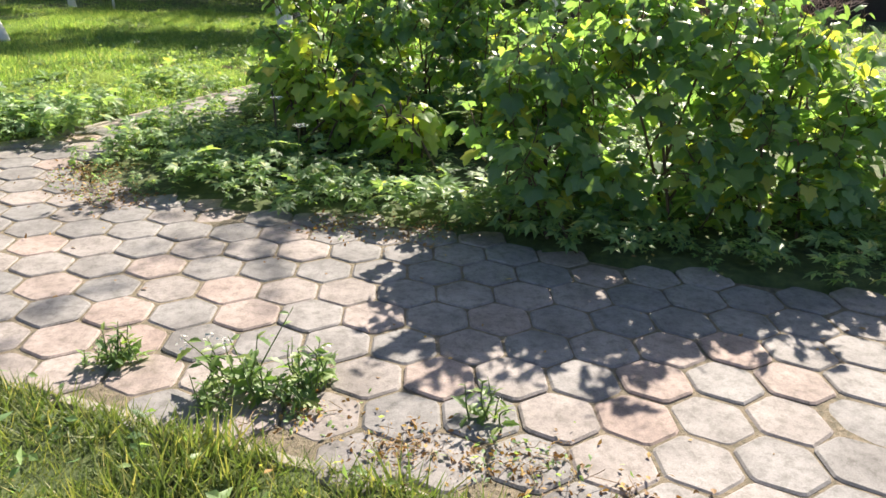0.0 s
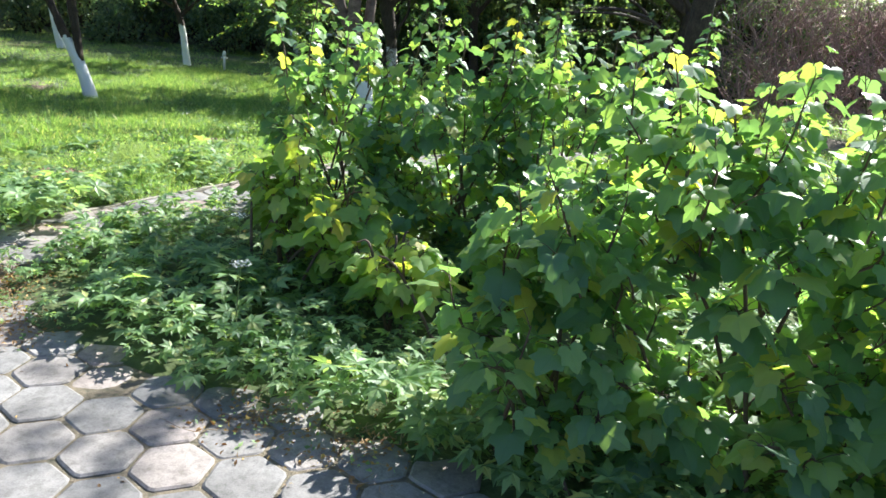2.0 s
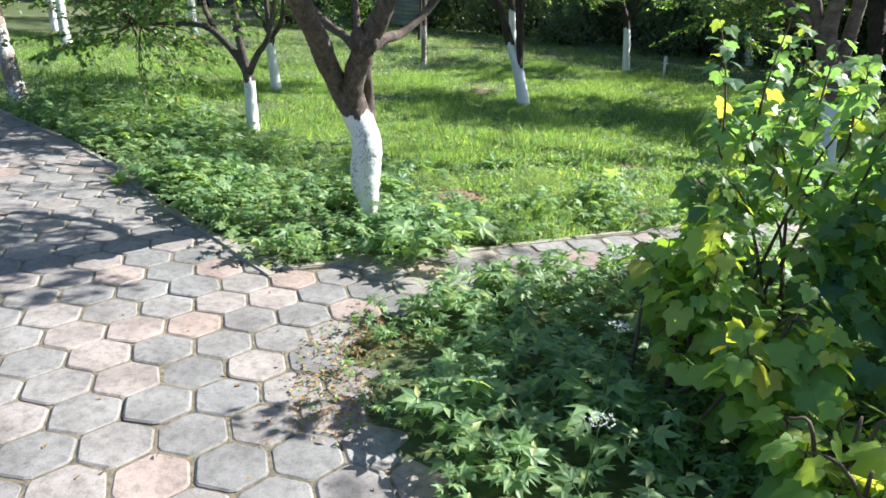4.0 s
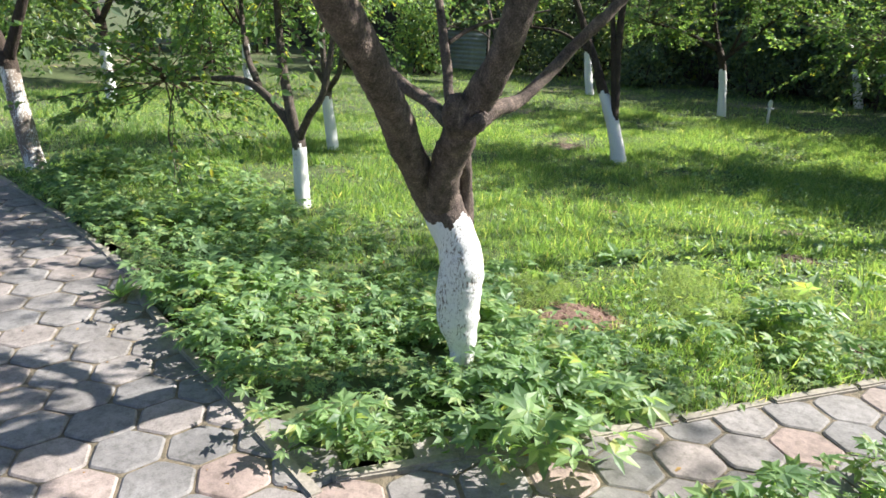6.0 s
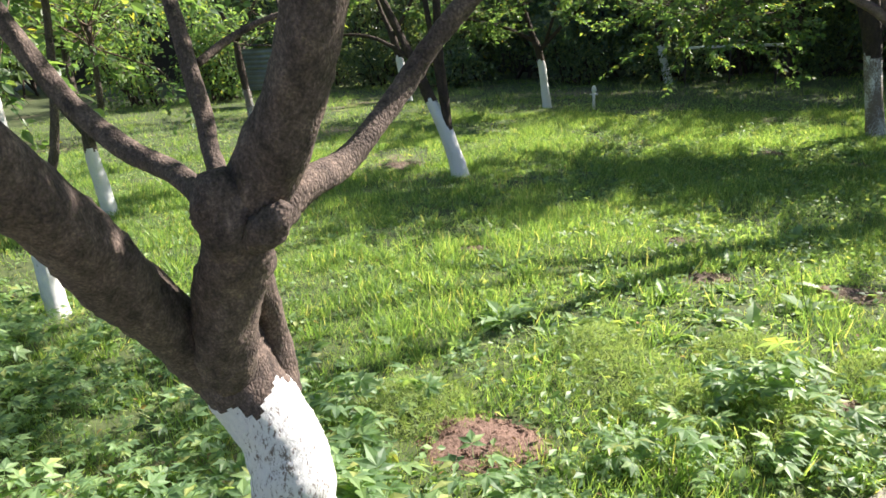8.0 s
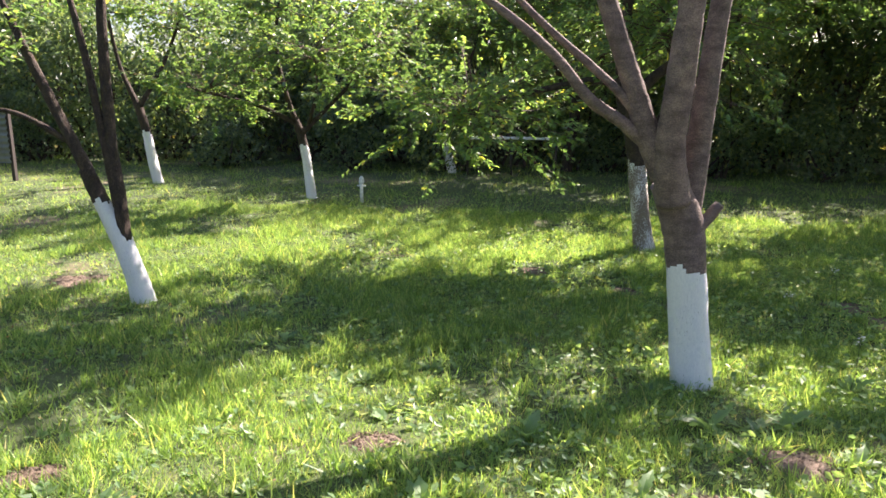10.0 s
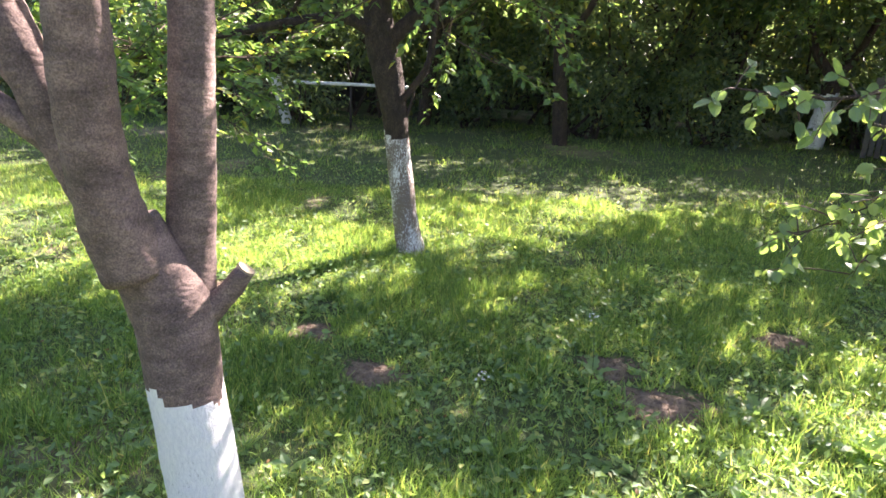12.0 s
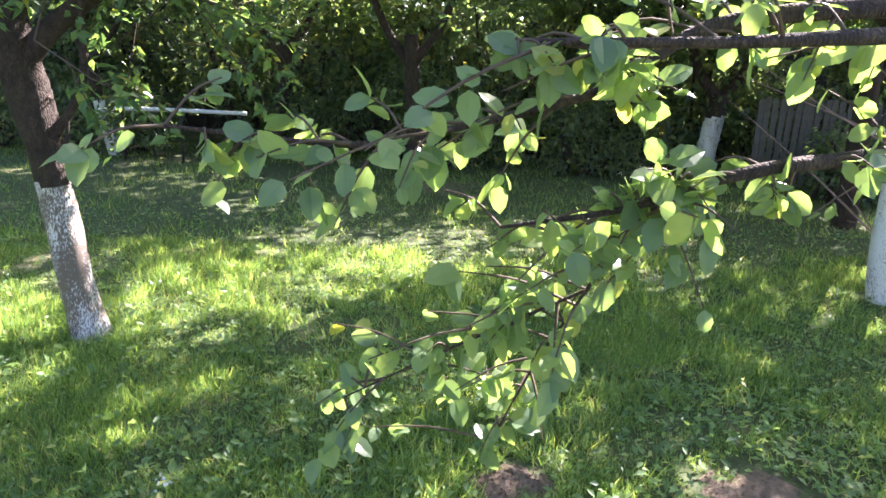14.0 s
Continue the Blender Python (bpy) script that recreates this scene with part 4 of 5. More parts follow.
def hedge_shrub(x, y, r, h, seed, n=5000, size=0.15, name="hedge_shrub", label="dense dark green shrub of the hedge at the garden's back", leaf=LEAF_HEDGE, group="hedge"):
    """A tall dense shrub: stems, and leaves in several lumps with gaps between them."""
    rng = np.random.default_rng(seed)
    gz = float(ground_z(x, y))
    root = new(name)
    root.location = (x, y, gz)
    tagged(root, label, "shrub", group)
    stems, P, D = [], [], []
    lumps = 9
    for k in range(lumps):
        c = np.array([rng.uniform(-0.6, 0.6) * r, rng.uniform(-0.5, 0.5) * r, h * (0.12 + 0.75 * (k + rng.uniform(0, 1)) / lumps)])
        rr = r * rng.uniform(0.45, 0.75)
        p, d = shell_points(rng, n // lumps, c, (rr, rr * 0.9, rr * 0.75), 0.5)
        P.append(p), D.append(d)
        b = np.array([rng.normal(0, 0.2 * r), rng.normal(0, 0.2 * r), -0.05])
        stems.append(tube([b, (b + c) / 2 + rng.normal(0, 0.12, 3), c], [0.04, 0.03, 0.012], 6, 4, cap=False))
    P, D = np.concatenate(P), np.concatenate(D)
    ok = P[:, 2] > 0.05
    P, D = P[ok], D[ok]
    part("branchwork", mesh_np("branchwork", *joined(stems), BARK_DARK, True), root, "", "stuff")
    v, f = scatter(*SIMPLE, P, outward_frames(rng, D, 0.3, 0.6), size * rng.uniform(0.6, 1.3, len(P)))
    part("foliage", mesh_np("foliage", v, f, leaf), root, "", "stuff")
    return root


hr = np.random.default_rng(11)
k = 0
hedge_shrub(8.6, 21.0, 0.9, 1.3, 190, 2400, 0.1)
hedge_shrub(7.2, 21.2, 0.7, 0.9, 191, 1600, 0.1)
for x in np.arange(-16, 21, 1.75):
    hedge_shrub(x + hr.uniform(-0.3, 0.3), 24.3 + hr.uniform(-0.5, 0.6), 1.5, hr.uniform(3.4, 4.6), 200 + k)
    k += 1
for x in np.arange(-13.5, 10, 2.6):
    hedge_shrub(x + hr.uniform(-0.4, 0.4), 22.9 + hr.uniform(-0.4, 0.4), 1.0, hr.uniform(0.9, 1.7), 240 + k, 2400, 0.1)
    k += 1
for x, y, r, h in [(-17.5, 15.5, 1.6, 3.2), (-19.5, 10.5, 1.7, 3.0), (-16, 19, 1.6, 3.5), (-21, 6.5, 1.6, 3.0), (-14.3, 20.3, 1.2, 2.6), (-22, 2.5, 1.8, 3.4)]:
    hedge_shrub(x, y, r, h, 300 + k, 4200, 0.12, label="sunlit green garden shrub by the boundary", leaf=LEAF_TREE, group="garden shrubs")
    k += 1
for x, y, h in [(-34, 18, 9), (-28, 30, 10), (-19, 31, 9), (-11, 32, 11), (-3, 31, 10), (5, 32, 9.5), (13, 33, 11), (22, 30, 10), (30, 24, 9), (-33, 7, 9), (36, 12, 10), (-26, 13, 7), (-24.5, 22, 8)]:
    hedge_shrub(x, y, 3.9, h, 330 + k, 5500, 0.48, "distant_tree", "tall leafy tree beyond the garden boundary", LEAF_HEDGE, "trees beyond the garden")
    k += 1


def dry_brush(x, y, seed):
    """A thicket of bare reddish twigs."""
    rng = np.random.default_rng(seed)
    pieces = []
    for _ in range(380):
        b = np.array([rng.normal(0, 0.6), rng.normal(0, 0.4), rng.uniform(0, 2.2)])
        d = np.array([rng.normal(0, 0.7), rng.normal(0, 0.5), rng.uniform(0.4, 1.3)])
        pieces.append(tube([b, b + d * 0.5 + rng.normal(0, 0.08, 3), b + d + rng.normal(0, 0.2, 3) - (0, 0, 0.15)], [0.012, 0.008, 0.003], 3, 2, cap=False))
    ob = part("dry_brush", mesh_np("dry_brush", *joined(pieces), paint("dead_twigs", (0.3, 0.2, 0.18), 0.8), True))
    ob.location = (x, y, float(ground_z(x, y)))
    tagged(ob, "leafless reddish-brown thicket of dead twigs", "brush", "dead brush")


dry_brush(8.6, 16.0, 1), dry_brush(9.8, 15.6, 2), dry_brush(7.4, 16.6, 3), dry_brush(11.0, 16.0, 4)


# ---- paving ----
def build_paving():
    pitch, ang, ox, oy = 0.26, radians(-7.5), 1.064, 3.149
    a1 = np.array([math.cos(ang), math.sin(ang)]) * pitch
    a2 = np.array([math.cos(ang + math.pi / 3), math.sin(ang + math.pi / 3)]) * pitch
    i, j = np.meshgrid(np.arange(-70, 60), np.arange(-40, 60), indexing="ij")
    c = np.array([ox, oy]) + i.reshape(-1, 1) * a1 + j.reshape(-1, 1) * a2
    ok = (inside(PATH_POLY, c[:, 0], c[:, 1]) | (edge_distance(LAWN_EDGE, c[:, 0], c[:, 1]) < 0.07) | (edge_distance(FAR_EDGE, c[:, 0], c[:, 1]) < 0.07)) & (c[:, 0] > -9) & (c[:, 0] < 6) & (c[:, 1] > -1.5) & (c[:, 1] < 12)
    c = c[ok]
    bed = part("paved_path", poly_sheet("paved_path", PATH_POLY, SOIL, -0.007))
    tagged(bed, "garden path of worn grey-pink hexagonal concrete pavers", "path", kind="structure")
    rng = np.random.default_rng(5)
    r = pitch / math.sqrt(3)

    def hexagon(seed):
        g = np.random.default_rng(seed)
        v = []
        wob = g.normal(0, 0.0022, 12)
        for inset, z in ((0.004, -0.05), (0.0055, -0.006), (0.014, 0.0)):
            for k in range(12):
                t = ang + math.pi / 6 + (k // 2) * math.pi / 3 + (-1 if k % 2 == 0 else 1) * 0.085
                q = (r - inset * 1.15) * math.cos(math.pi / 6) / math.cos(math.pi / 6 - 0.085) + wob[k]
                v.append((math.cos(t) * q, math.sin(t) * q, z))
        v.append((0, 0, 0.0015))
        f = []
        for st in (0, 12):
            for k in range(12):
                a, b = st + k, st + (k + 1) % 12
                f += [(a, b, b + 12), (a, b + 12, a + 12)]
        f += [(24 + k, 24 + (k + 1) % 12, 36) for k in range(12)]
        return np.array(v), np.array(f)

    kinds = [hexagon(60 + k) for k in range(5)]
    meshes = [mesh_np("paver", *h, PAVER) for h in kinds]
    near = np.argsort(np.hypot((c[:, 0] - 0.2) * 0.75, c[:, 1] - 3.9))
    tilt = rng.normal(0, 0.007, (len(c), 2))
    lift = rng.normal(0, 0.0025, len(c))
    rest = []
    for n, q in enumerate(near):
        x, y = c[q]
        m = Matrix.Translation((x, y, float(ground_z(x, y)) + lift[q])) @ Euler((tilt[q, 0], tilt[q, 1], rng.normal(0, 0.012))).to_matrix().to_4x4()
        if n < 300:
            ob = part("paver", meshes[n % 5], bed)
            ob.matrix_local = m
        else:
            v, f = kinds[n % 5]
            rest.append((v @ np.array(m.to_3x3()).T + np.array(m.translation), f))
    part("far_paving", mesh_np("far_paving", *joined(rest), PAVER_ISLAND), bed, "", "stuff")


def build_kerb(line, name, label, width=0.055, top=0.014, lo=0, hi=99):
    """A row of kerb stones along an edge; each stone is a part."""
    root = tagged(new(name), label, "kerb", kind="structure")
    rng = np.random.default_rng(len(name))
    stone = bevel_box("kerb_stone", (-0.24, -width / 2, -0.12), (0.24, width / 2, 0), KERB, 0.008)
    p = np.array(line, float)
    seg = np.hypot(*np.diff(p, axis=0).T)
    s = np.concatenate([[0], np.cumsum(seg)])
    for d in np.arange(0.25, s[-1], 0.492):
        x, y = np.interp(d, s, p[:, 0]), np.interp(d, s, p[:, 1])
        if not (lo < x < hi):
            continue
        x2, y2 = np.interp(d + 0.1, s, p[:, 0]), np.interp(d + 0.1, s, p[:, 1])
        ob = part("kerb_stone", stone, root)
        ob.matrix_local = pose(x, y, float(ground_z(x, y)) + top + rng.normal(0, 0.004), rng.normal(0, 1.2), rng.normal(0, 0.8), math.degrees(math.atan2(y2 - y, x2 - x)) + rng.normal(0, 0.8))


# ---- small vegetation ----
def scatter_xy(rng, n, x0, x1, y0, y1):
    return rng.uniform(x0, x1, n), rng.uniform(y0, y1, n)


def bare(x, y):
    """Patches where the turf is thin."""
    return (np.sin(1.9 * x + 1.1 * y + 0.4) * np.sin(1.3 * y - 0.8 * x + 1.7) + 0.4 * np.sin(4.7 * x) * np.sin(5.3 * y + 1)) > 0.55


FINE = (np.array([(-0.035, 0, 0), (0.035, 0, 0), (0.005, 0.42, 0.9)]), np.array([(0, 1, 2)]))
TIP = (np.array([(-0.05, 0, 0), (0.05, 0, 0), (0, 0.3, 0.97)]), np.array([(0, 1, 2)]))


def blade_frames(rng, n, lean=0.3):
    a = rng.uniform(0, 2 * np.pi, n)
    up = np.array([0, 0, 1.0]) + rng.normal(0, lean, (n, 3)) * (1, 1, 0)
    tan = np.stack([np.cos(a), np.sin(a), np.zeros(n)], 1)
    tan -= up * (np.sum(tan * up, 1, keepdims=True) / np.sum(up * up, 1, keepdims=True))
    return frames_of(up, tan)


def lawn_ok(x, y):
    ok = ~inside(PATH_POLY, x, y) & ~inside(BED_POLY, x, y)
    for cx, cy, r in SOIL_SPOTS:
        ok &= np.hypot(x - cx, y - cy) > r * (0.55 + 0.2 * np.sin(17 * x + 13 * y))
    return ok


def grass_stuff(name, label, n, area, height, template, seed, keep=None, mat=GRASS):
    rng = np.random.default_rng(seed)
    x, y = scatter_xy(rng, n, *area)
    ok = lawn_ok(x, y) & ~(bare(x, y) & (rng.uniform(0, 1, n) < 0.8))
    if keep is not None:
        ok &= keep(x, y, rng.uniform(0, 1, n))
    x, y = x[ok], y[ok]
    tuft = 0.75 + 0.35 * np.sin(3.1 * x + np.cos(2.3 * y)) * np.sin(2.7 * y + 1) + 0.3 * np.sin(8.3 * x + 2 * np.sin(5.1 * y)) * np.sin(7.7 * y + 1.4)
    s = height * rng.uniform(0.5, 1.3, len(x)) * np.clip(tuft, 0.45, 1.3)
    pos = np.stack([x, y, ground_z(x, y) - 0.004], 1)
    v, f = scatter(*template, pos, blade_frames(rng, len(x), 0.42), s)
    return tagged(part(name, mesh_np(name, v, f, mat)), label, "grass", kind="stuff")


def weed_patch(name, label, n, where, low, high, size, template, leaf, seed, tilt=0.35, z_power=1.0):
    """Broad-leaved weeds growing together over a stretch of ground."""
    rng = np.random.default_rng(seed)
    x, y = where(rng, n)
    h = low + (high - low) * rng.uniform(0, 1, len(x)) ** z_power
    pos = np.stack([x, y, ground_z(x, y) + h], 1)
    v, f = scatter(*template, pos, random_frames(len(x), rng, tilt), size * rng.uniform(0.5, 1.25, len(x)))
    return tagged(part(name, mesh_np(name, v, f, leaf)), label, "weeds", kind="stuff")


def plant_patch(name, label, n, where, height, size, leaf, seed, leaves=7):
    """Weeds as single plants: each a whorl of compound leaves on its own stem."""
    rng = np.random.default_rng(seed)
    x, y = where(rng, n)
    m = len(x)
    lush = np.clip(0.75 + 0.4 * np.sin(2.6 * x + 1.2) * np.sin(2.9 * y) + rng.normal(0, 0.18, m), 0.3, 1.4)
    x, y, lush = np.repeat(x, leaves), np.repeat(y, leaves), np.repeat(lush, leaves)
    k = len(x)
    a = np.tile(np.arange(leaves) * 2.4, m) + rng.normal(0, 0.5, k) + np.repeat(rng.uniform(0, 6.28, m), leaves)
    z = ground_z(x, y) + height * lush * rng.uniform(0.35, 1.0, k)
    tan = np.stack([np.cos(a), np.sin(a), rng.normal(0.1, 0.28, k)], 1)
    nrm = np.array([0, 0, 1.0]) + rng.normal(0, 0.3, (k, 3))
    v, f = scatter(*COMPOUND, np.stack([x, y, z], 1), frames_of(nrm, tan), size * lush * rng.uniform(0.7, 1.15, k))
    return tagged(part(name, mesh_np(name, v, f, leaf)), label, "weeds", kind="stuff")


SOIL_SPOTS = [(-1.99, 7.3, 0.27), (1.5, 13.3, 0.3), (3.7, 13.8, 0.52), (-0.24, 13.47, 0.24), (-1.1, 14.07, 0.26), (-1.62, 10.18, 0.2), (-0.65, 9.25, 0.3),
              (-1.35, 9.35, 0.2), (2.62, 13.87, 0.26), (-0.75, 7.95, 0.2), (-0.15, 9.75, 0.32), (0.35, 10.35, 0.3), (-0.35, 8.75, 0.24), (1.75, 12.9, 0.4), (0.2, 13.0, 0.3), (-2.94, 9.54, 0.2), (-5.2, 12.9, 0.4)]


def in_bed(rng, n):
    x, y = scatter_xy(rng, n, -1.3, 3.6, 2.9, 8.6)
    ok = inside(BED_POLY, x, y)
    return x[ok], y[ok]


def by_corner(rng, n):
    x, y = scatter_xy(rng, n, -7.2, 0.4, 5.0, 9.2)
    d = edge_distance(LAWN_EDGE, x, y)
    ok = lawn_ok(x, y) & (rng.uniform(0, 1, n) < np.clip(1.25 - d / np.where(x > -2.2, 0.8, 1.6), 0, 1)) & (y < 8.0) & (np.hypot(x + 2.0, y - 7.25) > 0.36)
    return x[ok], y[ok]


def along_side_path(rng, n):
    x, y = scatter_xy(rng, n, -2.5, 6.5, 6.5, 15.5)
    d = edge_distance(LAWN_EDGE, x, y)
    ok = lawn_ok(x, y) & (rng.uniform(0, 1, n) < np.clip(1.1 - d / 3.6, 0.0, 1) * np.clip(0.45 + 0.9 * np.sin(2.3 * x + y) * np.sin(1.9 * y - x), 0.04, 1))
    return x[ok], y[ok]


def in_verge(rng, n):
    x, y = scatter_xy(rng, n, -1.8, 3.2, -0.6, 2.8)
    ok = lawn_ok(x, y)
    return x[ok], y[ok]


def shaded_lawn(rng, n):
    x, y = scatter_xy(rng, n, -3, 6.5, 10.5, 17)
    mat = np.clip(0.75 + 0.5 * np.sin(2.1 * x + 0.7 * y) * np.sin(2.4 * y - 0.9 * x), 0.15, 1) * np.clip((y - 10.2 + 0.35 * x) / 2.5, 0, 1) * np.clip((17 - y) / 3, 0, 1)
    ok = lawn_ok(x, y) & (rng.uniform(0, 1, n) < mat)
    return x[ok], y[ok]


def all_lawn(rng, n):
    x, y = scatter_xy(rng, n, -12, 9, 5, 19)
    ok = lawn_ok(x, y)
    return x[ok], y[ok]


def clump_patch(name, label, n, each, size, template, leaf, seed, flat):
    """Many small plants, each a tuft of leaves or blades from one root."""
    rng = np.random.default_rng(seed)
    x, y = scatter_xy(rng, n, -4.5, 5.5, 7.0, 17.5)
    ok = lawn_ok(x, y) & (rng.uniform(0, 1, n) < np.clip(0.55 + 0.6 * np.sin(1.7 * x + 0.6 * y) * np.sin(1.4 * y - 0.5 * x), 0.08, 1))
    x, y = x[ok], y[ok]
    s = np.repeat(rng.uniform(0.55, 1.25, len(x)), each)
    x, y = np.repeat(x, each), np.repeat(y, each)
    k = len(x)
    if flat:
        a = rng.uniform(0, 6.28, k)
        tan = np.stack([np.cos(a), np.sin(a), rng.uniform(0.1, 0.9, k)], 1)
        rot = frames_of(np.array([0, 0, 1.0]) + rng.normal(0, 0.25, (k, 3)), tan)
        x, y = x + np.cos(a) * 0.01, y + np.sin(a) * 0.01
    else:
        rot = blade_frames(rng, k, 0.45)
        x, y = x + rng.normal(0, 0.03, k), y + rng.normal(0, 0.03, k)
    v, f = scatter(*template, np.stack([x, y, ground_z(x, y)], 1), rot, size * s * rng.uniform(0.6, 1.1, k))
    return tagged(part(name, mesh_np(name, v, f, leaf)), label, "weeds", kind="stuff")


plant_patch("bed_weeds", "thick dark green ground-elder leaves filling the bed", 2300, in_bed, 0.19, 0.13, LEAF_WEED, 51, 8)
plant_patch("trunk_base_weeds", "dark large-leaved weeds round the foot of the forked tree", 120, lambda rng, n: (-2.05 + rng.normal(0, 0.34, n), 6.3 + rng.normal(0, 0.26, n)), 0.22, 0.165, LEAF_WEED, 55)
plant_patch("lawn_edge_weeds", "ankle-high ground-elder leaves along the lawn's edge", 3800, by_corner, 0.17, 0.125, LEAF_WEED, 52)
clump_patch("lawn_rosettes", "flat rosettes of broad-leaved weeds in the turf", 3000, 8, 0.085, OVATE_LOW, LEAF_WEED, 57, 0.5)
clump_patch("grass_tufts", "taller ragged tufts of grass in the lawn", 5200, 20, 0.125, FINE, GRASS, 58, 0.0)
weed_patch("path_side_weeds", "mixed small-leaved weeds beside the path", 60000, along_side_path, 0.01, 0.1, 0.048, SIMPLE, LEAF_WEED, 53, 0.6, 1.4)
weed_patch("shade_weeds", "low mat of small dark green weeds under the trees", 36000, shaded_lawn, 0.005, 0.1, 0.05, SIMPLE, LEAF_WEED, 59, 0.5, 1.3)
weed_patch("lawn_weeds", "scattered small broad-leaved weeds in the lawn", 60000, all_lawn, 0.0, 0.06, 0.045, SIMPLE, LEAF_WEED, 54, 0.5)
grass_stuff("near_grass", "mown green lawn grass with dry yellow blades", 420000, (-4.5, 5, 6.5, 14), 0.08, FINE, 61,
            lambda x, y, u: (edge_distance(LAWN_EDGE, x, y) < 3.2 + 0.8 * u) & ~((y > 11.5) & (u > 0.45)))
grass_stuff("middle_grass", "lawn grass between the trees", 420000, (-7.5, 7.5, 6.5, 17.5), 0.09, TIP, 65,
            lambda x, y, u: (edge_distance(LAWN_EDGE, x, y) > 2.6) | (x < -4.2))
grass_stuff("shade_grass", "long soft grass in the dappled shade", 230000, (-2.5, 6.5, 11, 17), 0.1, FINE, 68,
            lambda x, y, u: u < np.clip((y - 10.8) / 1.2, 0, 1) * np.clip((17.2 - y) / 2.5, 0, 1))
grass_stuff("far_grass", "lawn grass further off, green in sun and shade", 190000, (-16, 14, 9, 24), 0.1, TIP, 62)
grass_stuff("verge_grass", "uncut grass of the verge by the paving", 330000, (-4.5, 5, -1.6, 3.6), 0.13, FINE, 63,
            lambda x, y, u: u < np.exp(-np.clip(abs(x - 0.4) - 1.6, 0, 9) ** 2 / 1.6 - np.clip(0.6 - y - 0.4 * x, 0, 9) ** 2 / 1.2), mat=VERGE)
grass_stuff("side_grass", "sunlit grass beyond the shrubs", 170000, (2.6, 15, 0, 18), 0.1, TIP, 67,
            lambda x, y, u: (u < np.exp(-np.clip(x - 6, 0, 20) / 4)) & (y > 1.2))
weed_patch("verge_weeds", "small round-leaved weeds in the verge", 2500, in_verge, 0.0, 0.07, 0.05, OVATE_LOW, LEAF_WEED, 66, 0.6)
grass_stuff("left_grass", "rough grass beyond the paved path", 90000, (-15, -6, 6, 13), 0.11, TIP, 64)


# ---- things on the lawn ----
def standpipe(x, y):
    root = new("standpipe")
    root.location = (x, y, float(ground_z(x, y)))
    tagged(root, "short white standpipe with a tap head on the lawn", "pipe")
    v, f = tube([(0, 0, -0.05), (0, 0, 0.33)], [0.028, 0.026], 12, 1)
    part("pipe", mesh_np("pipe", v, f, WHITE, True), root)
    v, f = tube([(0, 0, 0.3), (0, 0, 0.33), (0, 0, 0.38), (0, 0, 0.42)], [0.03, 0.045, 0.04, 0.018], 12, 2)
    part("cap", mesh_np("cap", v, f, WHITE, True), root)
    v, f = tube([(-0.07, 0, 0.27), (0.07, 0, 0.27)], [0.014, 0.014], 8, 1)
    part("handle", mesh_np("handle", v, f, WHITE, True), root)


standpipe(-4.0, 17.98)


def sheet_panel(x0, x1, y, z0, z1):
    """A corrugated metal sheet on two posts, its ribs lying level."""
    root = new("corrugated_sheet")
    root.location = ((x0 + x1) / 2, y, float(ground_z(x0, y)))
    tagged(root, "weathered grey corrugated metal sheet standing in the shade", "metal sheet")
    w = (x1 - x0) / 2
    zs = np.linspace(z0, z1, 73)
    d = 0.018 * np.sin((zs - z0) * 2 * np.pi / 0.11)
    v = np.concatenate([np.stack([np.full(73, s * w), d + t, zs], 1) for t in (0, 0.004) for s in (-1, 1)])
    i = np.arange(72)
    f = np.concatenate([np.stack([a + i, b + i, b + i + 1, a + i + 1], 1) for a, b in ((0, 73), (219, 146), (146, 0), (73, 219))])
    part("sheet", mesh_np("sheet", v, f, METAL, True), root)
    for s in (-1, 1):
        v, f = box_np((s * w - 0.035, 0.03, -0.1), (s * w + 0.035, 0.1, z1 + 0.06))
        part("post", mesh_np("post", v, f, WOOD_DARK), root)


sheet_panel(-12.6, -11.3, 19.2, 0.35, 1.3)


def white_rail(x0, x1, y, z):
    root = new("rail")
    root.location = ((x0 + x1) / 2, y, float(ground_z(x0, y)))
    tagged(root, "low white pipe rail in front of the hedge", "rail")
    w = (x1 - x0) / 2
    v, f = tube([(-w, 0, z), (0, 0, z + 0.01), (w, 0, z)], [0.03, 0.03, 0.03], 8, 3)
    part("bar", mesh_np("bar", v, f, WHITE, True), root)
    for s in (-0.9, 0.0, 0.9):
        v, f = tube([(s * w, 0, -0.1), (s * w, 0, z)], [0.02, 0.02], 8, 1)
        part("post", mesh_np("post", v, f, WOOD_DARK, True), root)


white_rail(-3.0, -1.0, 21.9, 0.78)


def paling_fence(x0, x1, y, h, mat, name, label, gap=0.105, w=0.085):
    """Upright boards on two rails."""
    root = new(name)
    root.location = (x0, y, float(ground_z(x0, y)))
    tagged(root, label, "fence")
    rng = np.random.default_rng(int(abs(x0) * 10))
    board = bevel_box("board", (0, 0, 0), (w, 0.02, h), mat, 0.004)
    for d in np.arange(0, x1 - x0, gap):
        ob = part("board", board, root)
        ob.matrix_local = pose(d, 0, 0.03 + rng.normal(0, 0.012), 0, rng.normal(0, 0.6), 0)
    for z in (0.25, h - 0.22):
        part("fence_rail", bevel_box("fence_rail", (0, 0.021, z), (x1 - x0, 0.06, z + 0.07), mat, 0.005), root)


paling_fence(6.5, 9.6, 21.9, 1.28, WOOD_GREY, "paling_fence", "grey weathered paling fence half hidden by leaves")


